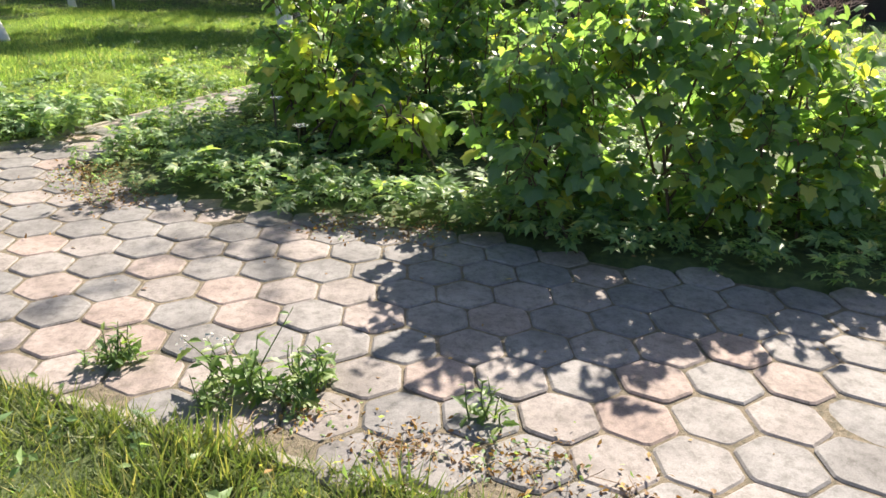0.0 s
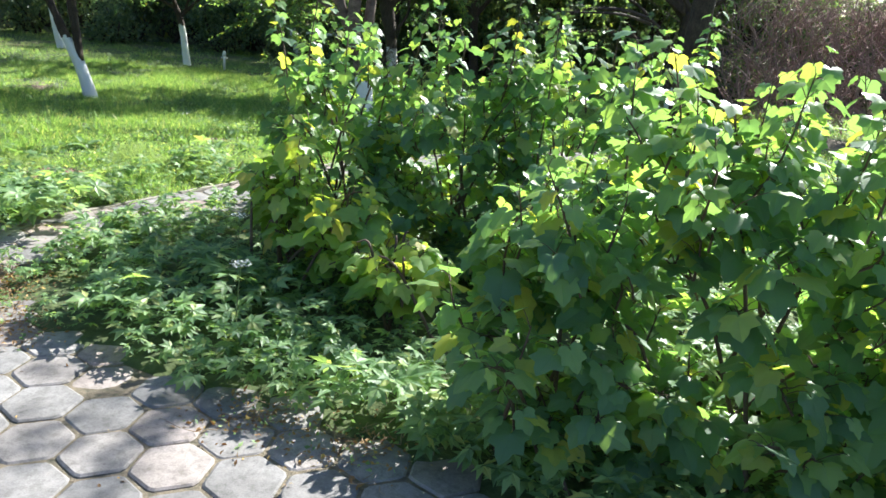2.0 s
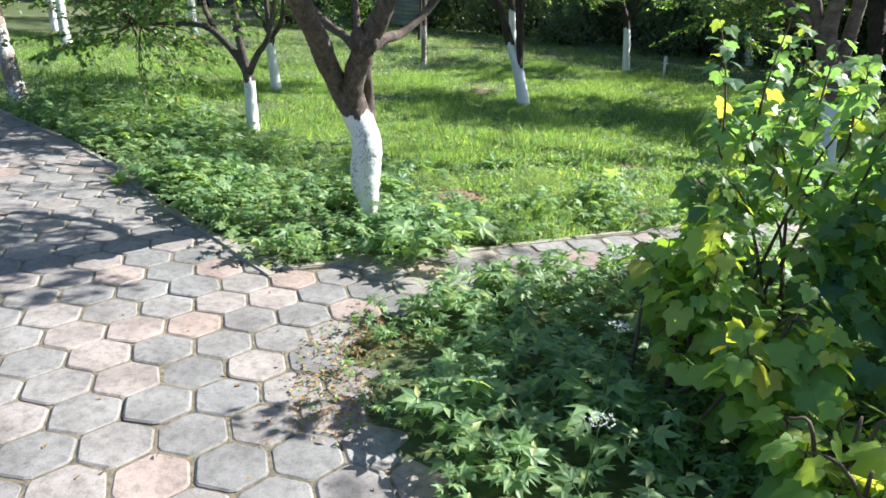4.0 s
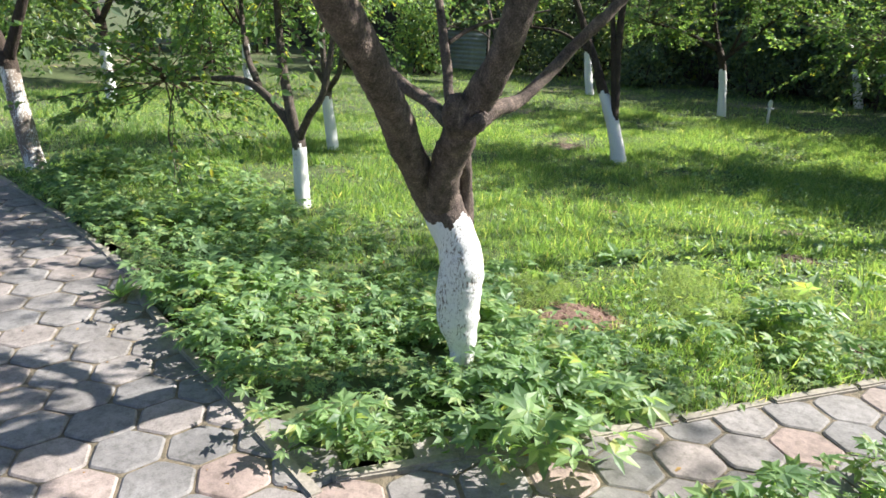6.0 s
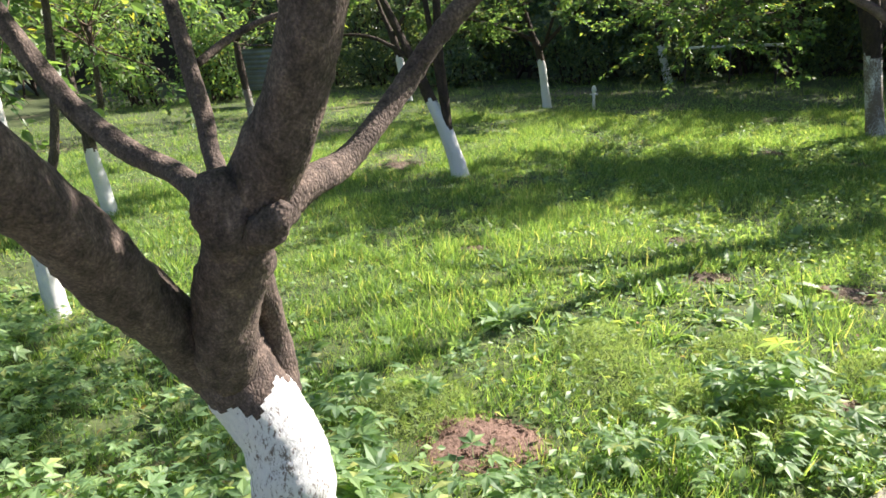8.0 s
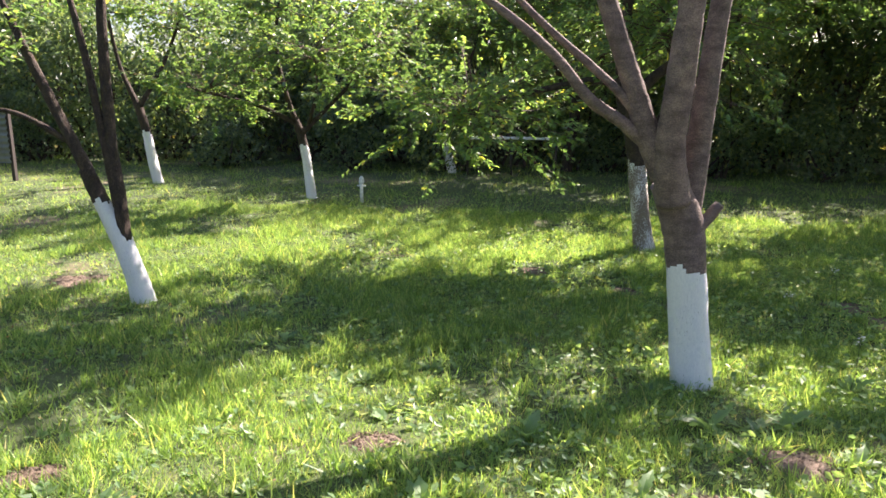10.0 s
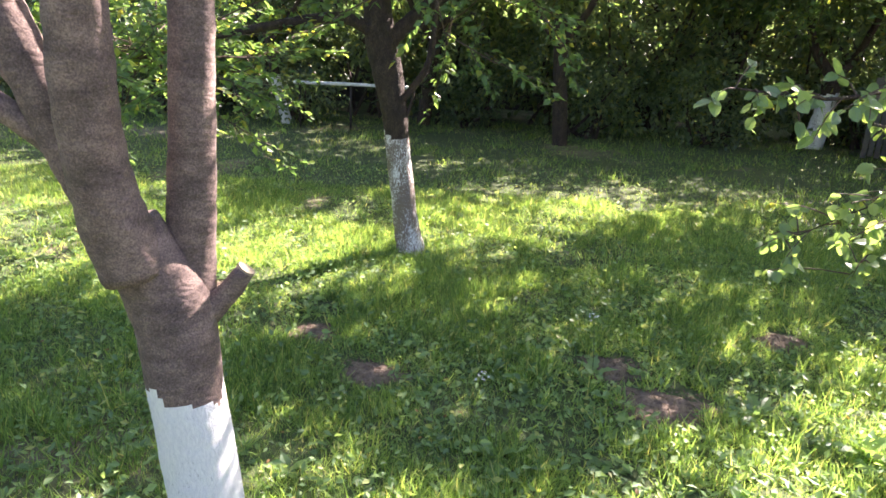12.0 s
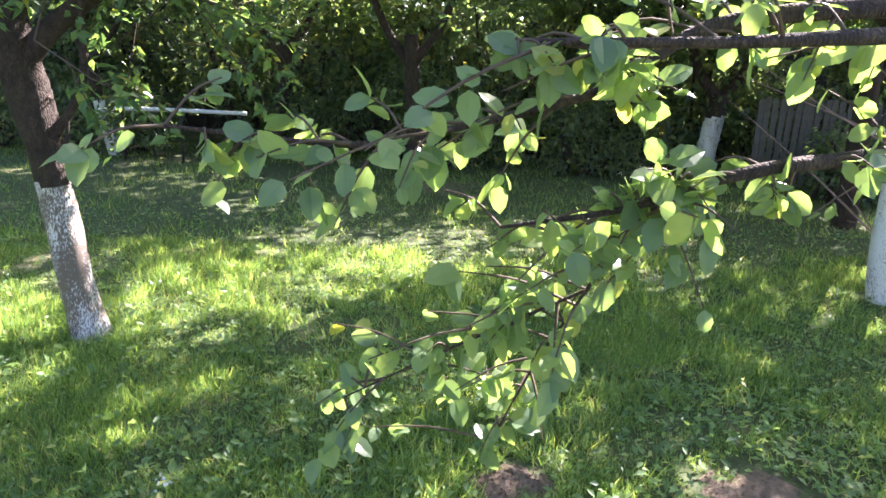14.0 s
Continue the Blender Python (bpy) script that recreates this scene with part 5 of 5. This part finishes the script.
def build_backdrop():
    # Added dark backdrop: stands in for the deep shade behind the hedge.
    root = part("backdrop_wall", mesh_np("backdrop_wall", *joined([box_np((-30, 26.6, -0.4), (34, 26.75, 2.3)), box_np((-30, 26.55, 2.3), (34, 26.8, 2.38))]), WOOD_DARK))
    tagged(root, "dark backdrop wall added behind the hedge to keep its gaps dark", "wall", kind="structure")


build_backdrop()


def dark_shed(x, y):
    root = new("shed")
    root.location = (x, y, float(ground_z(x, y)))
    root.rotation_euler = (0, 0, radians(-30))
    tagged(root, "dark brown wooden shed beyond the lawn", "shed")
    part("wall", bevel_box("wall", (-3, -2, -0.2), (3, 2, 2.9), WOOD_DARK, 0.02), root)
    for z in np.arange(0.1, 2.8, 0.22):
        part("board", bevel_box("board", (-3.02, -2.03, z), (3.02, -2.0, z + 0.2), WOOD_DARK, 0.006), root)
    v = np.array([(-3.3, -2.3, 2.85), (3.3, -2.3, 2.85), (3.3, 0, 4.0), (-3.3, 0, 4.0), (3.3, 2.3, 2.85), (-3.3, 2.3, 2.85)])
    v = np.vstack([v, v + (0, 0, 0.08)])
    f = [(0, 3, 2, 1), (3, 5, 4, 2), (6, 7, 8, 9), (9, 8, 10, 11), (0, 1, 7, 6), (4, 5, 11, 10), (1, 2, 8, 7), (2, 4, 10, 8), (3, 0, 6, 9), (5, 3, 9, 11)]
    part("roof", mesh_np("roof", v, np.array(f), METAL), root, "grey sheet-metal roof")
    part("window", bevel_box("window", (-0.6, -2.06, 1.0), (0.5, -2.02, 1.9), WOOD_DARK, 0.01), root, "dark-framed window")
    part("pane", bevel_box("pane", (-0.5, -2.075, 1.08), (0.4, -2.065, 1.82), paint("dark_glass", (0.03, 0.035, 0.04), 0.1), 0.003), root)


dark_shed(17.5, 20.5)


def soil_mound(x, y, r, seed, mat):
    """A low heap of crumbled soil."""
    rng = np.random.default_rng(seed)
    n, m = 9, 22
    v = [(0, 0, 0.032 if mat is MOUND else 0.017)]
    for i in range(1, n):
        for j in range(m):
            a, q = j * 2 * math.pi / m, r * i / (n - 1)
            q *= 1 + 0.12 * math.sin(3 * a + seed)
            v.append((math.cos(a) * q, math.sin(a) * q * 0.8, (0.05 if mat is MOUND else 0.035) * (1 - (i / (n - 1)) ** 2) - 0.018 + rng.normal(0, 0.006)))
    f = [(0, 1 + j, 1 + (j + 1) % m) for j in range(m)]
    for i in range(n - 2):
        for j in range(m):
            a, b = 1 + i * m + j, 1 + i * m + (j + 1) % m
            f += [(a, a + m, b + m), (a, b + m, b)]
    root = new("soil_mound")
    root.location = (x, y, float(ground_z(x, y)))
    tagged(root, "crumbly brown patch of bare soil in the grass", "soil", "soil heaps")
    part("soil", mesh_np("soil", np.array(v), np.array(f), mat, True), root)
    k = 500
    a, q = rng.uniform(0, 6.28, k), r * np.sqrt(rng.uniform(0, 1, k))
    p = np.stack([np.cos(a) * q, np.sin(a) * q * 0.8, (0.035 if mat is MOUND else 0.022) * (1 - (q / r) ** 2) - 0.008], 1)
    tv = np.array([(1, 0, 0), (-0.5, 0.8, 0), (-0.5, -0.8, 0.1), (0, 0, 0.9)])
    part("grit", mesh_np("grit", *scatter(tv, [(0, 1, 3), (1, 2, 3), (2, 0, 3), (0, 2, 1)], p, random_frames(k, rng), rng.uniform(0.004, 0.012, k)), mat), root, "", "stuff")


for q, (x, y, r) in enumerate(SOIL_SPOTS):
    soil_mound(x, y, r * (1.1 if q == 0 else 0.9), q + 1, MOUND if q == 0 else EARTH)


def rosette(x, y, n, size, label, seed, stalks=0, name="weed", leaf=LEAF_WEED, template=WEEDLEAF, upright=1.05, group="weeds in the paving"):
    """A weed with its leaves springing from one root; each leaf is a part."""
    rng = np.random.default_rng(seed)
    root = new(name)
    root.location = (x, y, float(ground_z(x, y)) - 0.004)
    tagged(root, label, "weed", group)
    one = mesh_np("leaf", *template, leaf)
    for k in range(n):
        a = k * 2.4 + rng.normal(0, 0.3)
        ob = part("leaf", one, root)
        ob.matrix_local = pose(0, 0, 0, 0, 0, math.degrees(a)) @ pose(0, 0, 0.0, math.degrees(upright) * rng.uniform(0.35, 1.25)) @ Matrix.Scale(size * rng.uniform(0.55, 1.15), 4)
    for k in range(stalks):
        e = np.array([rng.normal(0, 0.06), rng.normal(0, 0.06), size * rng.uniform(1.3, 2.1)])
        v, f = tube([(0, 0, 0), e * 0.5 + rng.normal(0, 0.01, 3), e], [0.003, 0.0025, 0.0015], 5, 4)
        st = part("stalk", mesh_np("stalk", v, f, STEM, True), root)
        m = 14
        p = e + rng.normal(0, 0.014, (m, 3))
        part("flower_head", mesh_np("flower_head", *scatter(*SIMPLE, p, random_frames(m, rng, 1.0), rng.uniform(0.012, 0.022, m)), leaf if k % 2 else FLOWER), st)
    return root


def leafy_weed(x, y, stems, height, label, seed, flowers=0):
    """A weed of several thin upright stems with toothed leaves; each leaf is a part."""
    rng = np.random.default_rng(seed)
    root = new("weed")
    root.location = (x, y, float(ground_z(x, y)) - 0.004)
    tagged(root, label, "weed", "weeds in the paving")
    one = mesh_np("leaf", *TOOTHED, LEAF_WEED_PIECE)
    for k in range(stems):
        h = height * rng.uniform(0.45, 1.1)
        base = np.array([rng.normal(0, 0.035), rng.normal(0, 0.03), 0])
        tip = base + (rng.normal(0, 0.3) * h, rng.normal(0, 0.3) * h, h)
        bend = (base + tip) / 2 + rng.normal(0, 0.012, 3)
        v, f = tube([base, bend, tip], [0.0035, 0.0028, 0.0014], 5, 3)
        stalk = part("stalk", mesh_np("stalk", v, f, STEM, True), root)
        n = int(rng.integers(6, 10))
        for q in range(n):
            t = (q + 0.4) / n
            p = base * (1 - t) ** 2 + bend * 2 * t * (1 - t) + tip * t * t
            ob = part("leaf", one, stalk)
            size = height * rng.uniform(0.22, 0.5) * (1.2 - 0.75 * t)
            ob.matrix_local = Matrix.Translation(p) @ pose(0, 0, 0, 0, 0, q * 137 + rng.normal(0, 25)) @ pose(0, 0, 0, rng.uniform(-15, 60), rng.normal(0, 22), 0) @ Matrix.Scale(size, 4)
        if k < flowers:
            m = 12
            p = tip + rng.normal(0, 0.011, (m, 3))
            part("flower_head", mesh_np("flower_head", *scatter(*SIMPLE, p, random_frames(m, rng, 1.0), rng.uniform(0.008, 0.016, m)), FLOWER), stalk)


LEAF_WEED_PIECE = leaf_material("paving_weed_leaf", [(0, (0.1, 0.17, 0.07)), (0.6, (0.17, 0.26, 0.09)), (1, (0.28, 0.34, 0.12))], THROUGH, 0.42, 0.5, island=False)
leafy_weed(-0.27, 2.72, 9, 0.17, "leafy green weed growing between the pavers", 71)
leafy_weed(-0.35, 2.68, 5, 0.12, "low leafy weed growing between the pavers", 171)
leafy_weed(0.14, 2.5, 7, 0.26, "tall flowering weed growing from a paving joint", 72, 3)
leafy_weed(0.22, 2.44, 8, 0.17, "bushy green weed at the paving's edge", 172)
leafy_weed(0.4, 2.47, 11, 0.2, "leafy bright weed beside the verge", 73, 1)
leafy_weed(0.33, 2.4, 7, 0.13, "low bright weed beside the verge", 173)
leafy_weed(0.06, 2.38, 7, 0.12, "small weed at the paving's edge", 74)
leafy_weed(0.97, 2.2, 6, 0.15, "slender weed in a paving joint", 75, 1)


def dry_debris(x, y, rx, ry, n, label, seed, green=0.15):
    """Withered plant remains: crumbled leaves and broken stalks lying in a thin patch."""
    rng = np.random.default_rng(seed)
    root = new("dry_weed")
    root.location = (x, y, float(ground_z(x, y)))
    tagged(root, label, "dead plant", "withered weeds")
    p = np.stack([rng.normal(0, rx * 0.5, n), rng.normal(0, ry * 0.5, n), rng.uniform(0.003, 0.018, n)], 1)
    part("litter", mesh_np("litter", *scatter(*OVATE_LOW, p, random_frames(n, rng, 0.8), rng.uniform(0.008, 0.03, n)), DRY), root, "", "stuff")
    m = int(n * green)
    p = np.stack([rng.normal(0, rx * 0.5, m), rng.normal(0, ry * 0.5, m), rng.uniform(0.003, 0.03, m)], 1)
    part("foliage", mesh_np("foliage", *scatter(*OVATE_LOW, p, random_frames(m, rng, 0.8), rng.uniform(0.012, 0.03, m)), LEAF_WEED), root, "", "stuff")
    sticks = []
    for _ in range(n // 5):
        b = np.array([rng.normal(0, rx * 0.45), rng.normal(0, ry * 0.45), 0.004])
        a, q = rng.uniform(0, 6.28), rng.uniform(0.03, 0.09)
        e = b + (math.cos(a) * q, math.sin(a) * q, rng.uniform(0, 0.035))
        sticks.append(tube([b, (b + e) / 2 + rng.normal(0, 0.008, 3), e], [0.0016, 0.0014, 0.001], 4, 2, cap=False))
    part("branchwork", mesh_np("branchwork", *joined(sticks), paint("straw", (0.3, 0.21, 0.12), 0.8), True), root, "thin straw-coloured stalks", "stuff")


dry_debris(0.68, 2.12, 0.2, 0.14, 170, "dried brown weed remains on the pavers", 76)
dry_debris(1.02, 2.0, 0.22, 0.14, 170, "half-dead brown weed on the pavers", 77, 0.4)
dry_debris(1.28, 1.78, 0.16, 0.12, 110, "small dry weed patch near the verge", 78)
dry_debris(0.35, 2.32, 0.2, 0.1, 90, "yellowed plant bits between paving and verge", 79, 0.5)
for q, (x, y) in enumerate([(-0.86, 4.7), (-0.98, 4.95), (-0.72, 4.52), (-1.02, 5.15), (0.55, 4.02), (0.95, 3.9)]):
    dry_debris(x, y, 0.24, 0.2, 190, "withered grey-brown plant remains at the bed's edge", 140 + q, 0.3)
rosette(-4.05, 5.72, 18, 0.14, "grassy weed tuft on the path's edge", 79)
for q, (x, y) in enumerate([(-1.55, 8.95), (-1.1, 8.6), (-0.75, 9.3), (-0.3, 9.0), (-1.25, 9.6), (0.4, 10.8), (0.9, 11.4), (1.9, 12.1), (-0.4, 9.9), (1.4, 13.2), (2.6, 12.6), (-2.3, 8.4), (-0.1, 9.4), (0.15, 9.9), (-0.5, 8.5), (-0.85, 8.9), (0.6, 10.4), (1.1, 10.9), (0.9, 12.3), (1.6, 11.6), (2.2, 12.9), (3.0, 13.4), (-0.9, 10.4), (0.0, 10.7)]):
    rosette(x, y, 7, 0.17, "broad-leaved dock plant standing in the grass", 90 + q, q % 3 == 0, "dock_plant", template=TOOTHED, upright=0.85, group="dock plants")


def feather_clump(x, y, r, seed):
    """A soft clump of finely cut pale green leaves."""
    rng = np.random.default_rng(seed)
    n = 2600
    a, q = rng.uniform(0, 6.28, n), r * np.sqrt(rng.uniform(0, 1, n))
    p = np.stack([np.cos(a) * q, np.sin(a) * q, 0.11 * (1 - (q / r) ** 2) * rng.uniform(0.1, 1, n)], 1)
    ob = new("feathery_weed")
    part("foliage", mesh_np("foliage", *scatter(*FINE, p, blade_frames(rng, n, 0.9), rng.uniform(0.03, 0.06, n)), LEAF_FEATHER), ob, "", "stuff")
    stems = [tube([(0, 0, 0), q * 0.6 + (0, 0, 0.01), q], [0.003, 0.002, 0.001], 4, 2, cap=False) for q in p[:40]]
    part("branchwork", mesh_np("branchwork", *joined(stems), STEM, True), ob, "", "stuff")
    ob.location = (x, y, float(ground_z(x, y)))
    tagged(ob, "soft clump of feathery pale green weed", "weed", "feathery weeds")


LEAF_FEATHER = leaf_material("feather_leaf", [(0, (0.2, 0.29, 0.12)), (1, (0.36, 0.43, 0.2))], (1.8, 1.8, 0.9), 0.45, 0.6)
for q, (x, y, r) in enumerate([(-1.6, 7.95, 0.3), (-1.35, 7.75, 0.26), (-1.75, 8.2, 0.24), (-0.95, 7.75, 0.22), (-0.55, 8.25, 0.22), (-2.35, 7.45, 0.25), (-1.1, 8.3, 0.25)]):
    feather_clump(x, y, r, 120 + q)


def umbel(x, y, h, seed):
    rng = np.random.default_rng(seed)
    root = new("flowering_weed")
    root.location = (x, y, float(ground_z(x, y)))
    tagged(root, "thin-stemmed weed with a flat white flower head", "flower", "white umbels")
    v, f = tube([(0, 0, 0), (0.01, 0.01, h * 0.5), (0.03, 0.0, h)], [0.004, 0.003, 0.002], 5, 4)
    part("stalk", mesh_np("stalk", v, f, STEM, True), root)
    a, q = rng.uniform(0, 6.28, 60), 0.045 * np.sqrt(rng.uniform(0, 1, 60))
    p = np.stack([np.cos(a) * q + 0.03, np.sin(a) * q, h + 0.01 - 2 * q * q], 1)
    part("flower_head", mesh_np("flower_head", *scatter(*SIMPLE, p, random_frames(60, rng, 0.5), 0.012), FLOWER), root, "tiny white flowers")


umbel(0.15, 5.05, 0.48, 1), umbel(0.3, 4.55, 0.42, 2), umbel(3.1, 13.1, 0.4, 3), umbel(3.4, 12.6, 0.35, 4)


# ---- fruit tree whose leafy branches reach over the lawn ----
def hanging_branch_tree():
    x, y = 4.75, 13.7
    gz = float(ground_z(x, y))
    rng = np.random.default_rng(77)
    limbs = [[(0, 0, 1.25, 0.06), (-0.6, -0.4, 1.75, 0.045), (-1.2, -0.85, 1.92, 0.028), (-1.84, -1.0, 1.88, 0.017), (-2.1, -1.08, 1.74, 0.011), (-2.36, -1.1, 1.66, 0.008), (-2.62, -1.06, 1.6, 0.007), (-3.0, -1.12, 1.63, 0.004)],
             [(0, 0, 1.15, 0.045), (-0.9, -0.5, 1.55, 0.03), (-1.6, -1.0, 1.6, 0.018), (-1.9, -1.08, 1.55, 0.011), (-2.05, -1.12, 1.5, 0.007), (-2.3, -1.08, 1.44, 0.004)],
             [(-1.9, -1.08, 1.55, 0.007), (-2.03, -1.08, 1.45, 0.005), (-2.1, -1.05, 1.3, 0.004), (-2.2, -0.95, 1.05, 0.003), (-2.28, -0.85, 0.8, 0.002)],
             [(-2.1, -1.05, 1.3, 0.004), (-2.4, -1.0, 1.12, 0.003), (-2.65, -1.0, 0.98, 0.002)],
             [(-0.6, -0.4, 1.75, 0.03), (-1.3, -1.05, 1.86, 0.02), (-1.95, -1.28, 1.83, 0.011), (-2.3, -1.22, 1.82, 0.005)],
             [(-0.6, -0.4, 1.75, 0.03), (-1.0, -0.5, 2.05, 0.02), (-1.6, -0.9, 2.15, 0.013), (-2.3, -1.0, 2.05, 0.005)],
             [(0, 0, 1.9, 0.05), (0.3, 0.5, 2.4, 0.03), (0.5, 0.8, 3.0, 0.015)], [(0, 0, 1.9, 0.05), (0.6, -0.3, 2.4, 0.03), (1.0, -0.5, 3.0, 0.015)],
             # unseen upper limbs, put here so that their twigs shade the lawn
             [(0, 0, 1.95, 0.06), (-1.2, 0.5, 2.7, 0.04), (-3.0, 1.1, 3.4, 0.02)], [(0, 0, 1.95, 0.06), (-0.8, 0.3, 2.8, 0.04), (-1.6, 0.4, 3.4, 0.02)], [(-0.8, 0.3, 2.8, 0.04), (-1.7, 0.4, 3.2, 0.03), (-2.6, 0.3, 3.5, 0.015)], [(0, 0, 2.0, 0.05), (-0.5, 0.1, 2.9, 0.03), (-0.8, 0.2, 3.6, 0.016)],
             [(-1.2, 0.5, 2.6, 0.04), (-2.2, 1.6, 2.9, 0.03), (-2.4, 2.4, 3.1, 0.02)],
             [(-0.8, 0.7, 2.6, 0.04), (-1.0, 1.8, 2.9, 0.03), (-1.2, 2.7, 3.2, 0.02)], [(0, 0, 1.95, 0.05), (-0.2, 1.6, 2.8, 0.035), (-0.4, 3.0, 3.2, 0.02)]]
    root = make_tree(x, y, [(0, 0, 0, 0.15), (0.0, 0, 0.5, 0.14), (0, 0, 0.9, 0.13), (0.0, 0, 1.35, 0.12), (0.02, 0, 2.0, 0.1)], limbs, 0.8, BARK_DARK, LIME,
                     "apple tree with long leafy branches hanging over the lawn", seed=50, twigs=195, reach=0.9, rise=0.3, per=16, size=0.095, tip_min=2.5, template=SIMPLE, leaf=LEAF_APPLE_FAR, group="whitewashed trees")
    pieces, P, D = [], [], []
    sprigs = []
    for lb in limbs[:6]:
        line, _ = smooth_line(np.array(lb)[:, :3], np.array(lb)[:, 3], 5)
        for q in line[5 if lb[0][0] > -1 else 1:]:
            for _ in range(int(rng.integers(1, 3))):
                d = np.array([rng.normal(-0.08, 0.12), rng.normal(0, 0.1), rng.normal(-0.02, 0.08)])
                sprigs.append((q, q + d * 0.5 + (0, 0, 0.02), q + d))
    for s in sprigs:
        pieces.append(tube(s, [0.004, 0.003, 0.0015], 4, 3, cap=False))
        for _ in range(6):
            t = rng.uniform(0.25, 1.05)
            P.append(s[0] * (1 - t) + s[2] * t)
            d = (s[2] - s[0]) / np.linalg.norm(s[2] - s[0]) * 0.6 + rng.normal(0, 0.75, 3)
            d[2] -= 0.35
            D.append(d)
    part("branchwork", mesh_np("branchwork", *joined(pieces), TWIG, True), root, "", "stuff")
    P, D = np.array(P), np.array(D)
    R = frames_of(np.array([0, -0.5, 1.0]) + rng.normal(0, 0.6, P.shape), D)
    S = rng.uniform(0.035, 0.08, len(P))
    one = mesh_np("leaf", *ROUND, LEAF_APPLE)
    order = rng.permutation(len(P))
    for i in order[:280]:
        ob = part("leaf", one, root)
        ob.matrix_local = Matrix.Translation(P[i]) @ Matrix(R[i].tolist()).to_4x4() @ Matrix.Scale(S[i], 4)
    r = order[280:]
    part("crown", mesh_np("crown", *scatter(*ROUND, P[r], R[r], S[r]), LEAF_APPLE_FAR), root, "rounded pale green leaves", "stuff")


hanging_branch_tree()


def fallen_leaves():
    rng = np.random.default_rng(9)
    x, y = scatter_xy(rng, 900, -6, 4, 1.4, 13)
    z = ground_z(x, y) + np.where(inside(PATH_POLY, x, y), 0.004, 0.03)
    v, f = scatter(*OVATE, np.stack([x, y, z], 1), random_frames(len(x), rng, 0.25), rng.uniform(0.012, 0.04, len(x)))
    tagged(part("fallen_leaves", mesh_np("fallen_leaves", v, f, DRY)), "small dry brown and yellow leaves lying about", "leaves", kind="stuff")


fallen_leaves()

# ---- kerbs and pavers ----
build_kerb(LAWN_EDGE, "lawn_kerb", "narrow weathered concrete kerb along the lawn", lo=-9, hi=2.5)
build_kerb(NEAR_EDGE, "verge_kerb", "sunken concrete kerb between paving and verge", top=-0.003, lo=-6, hi=4)
build_paving()
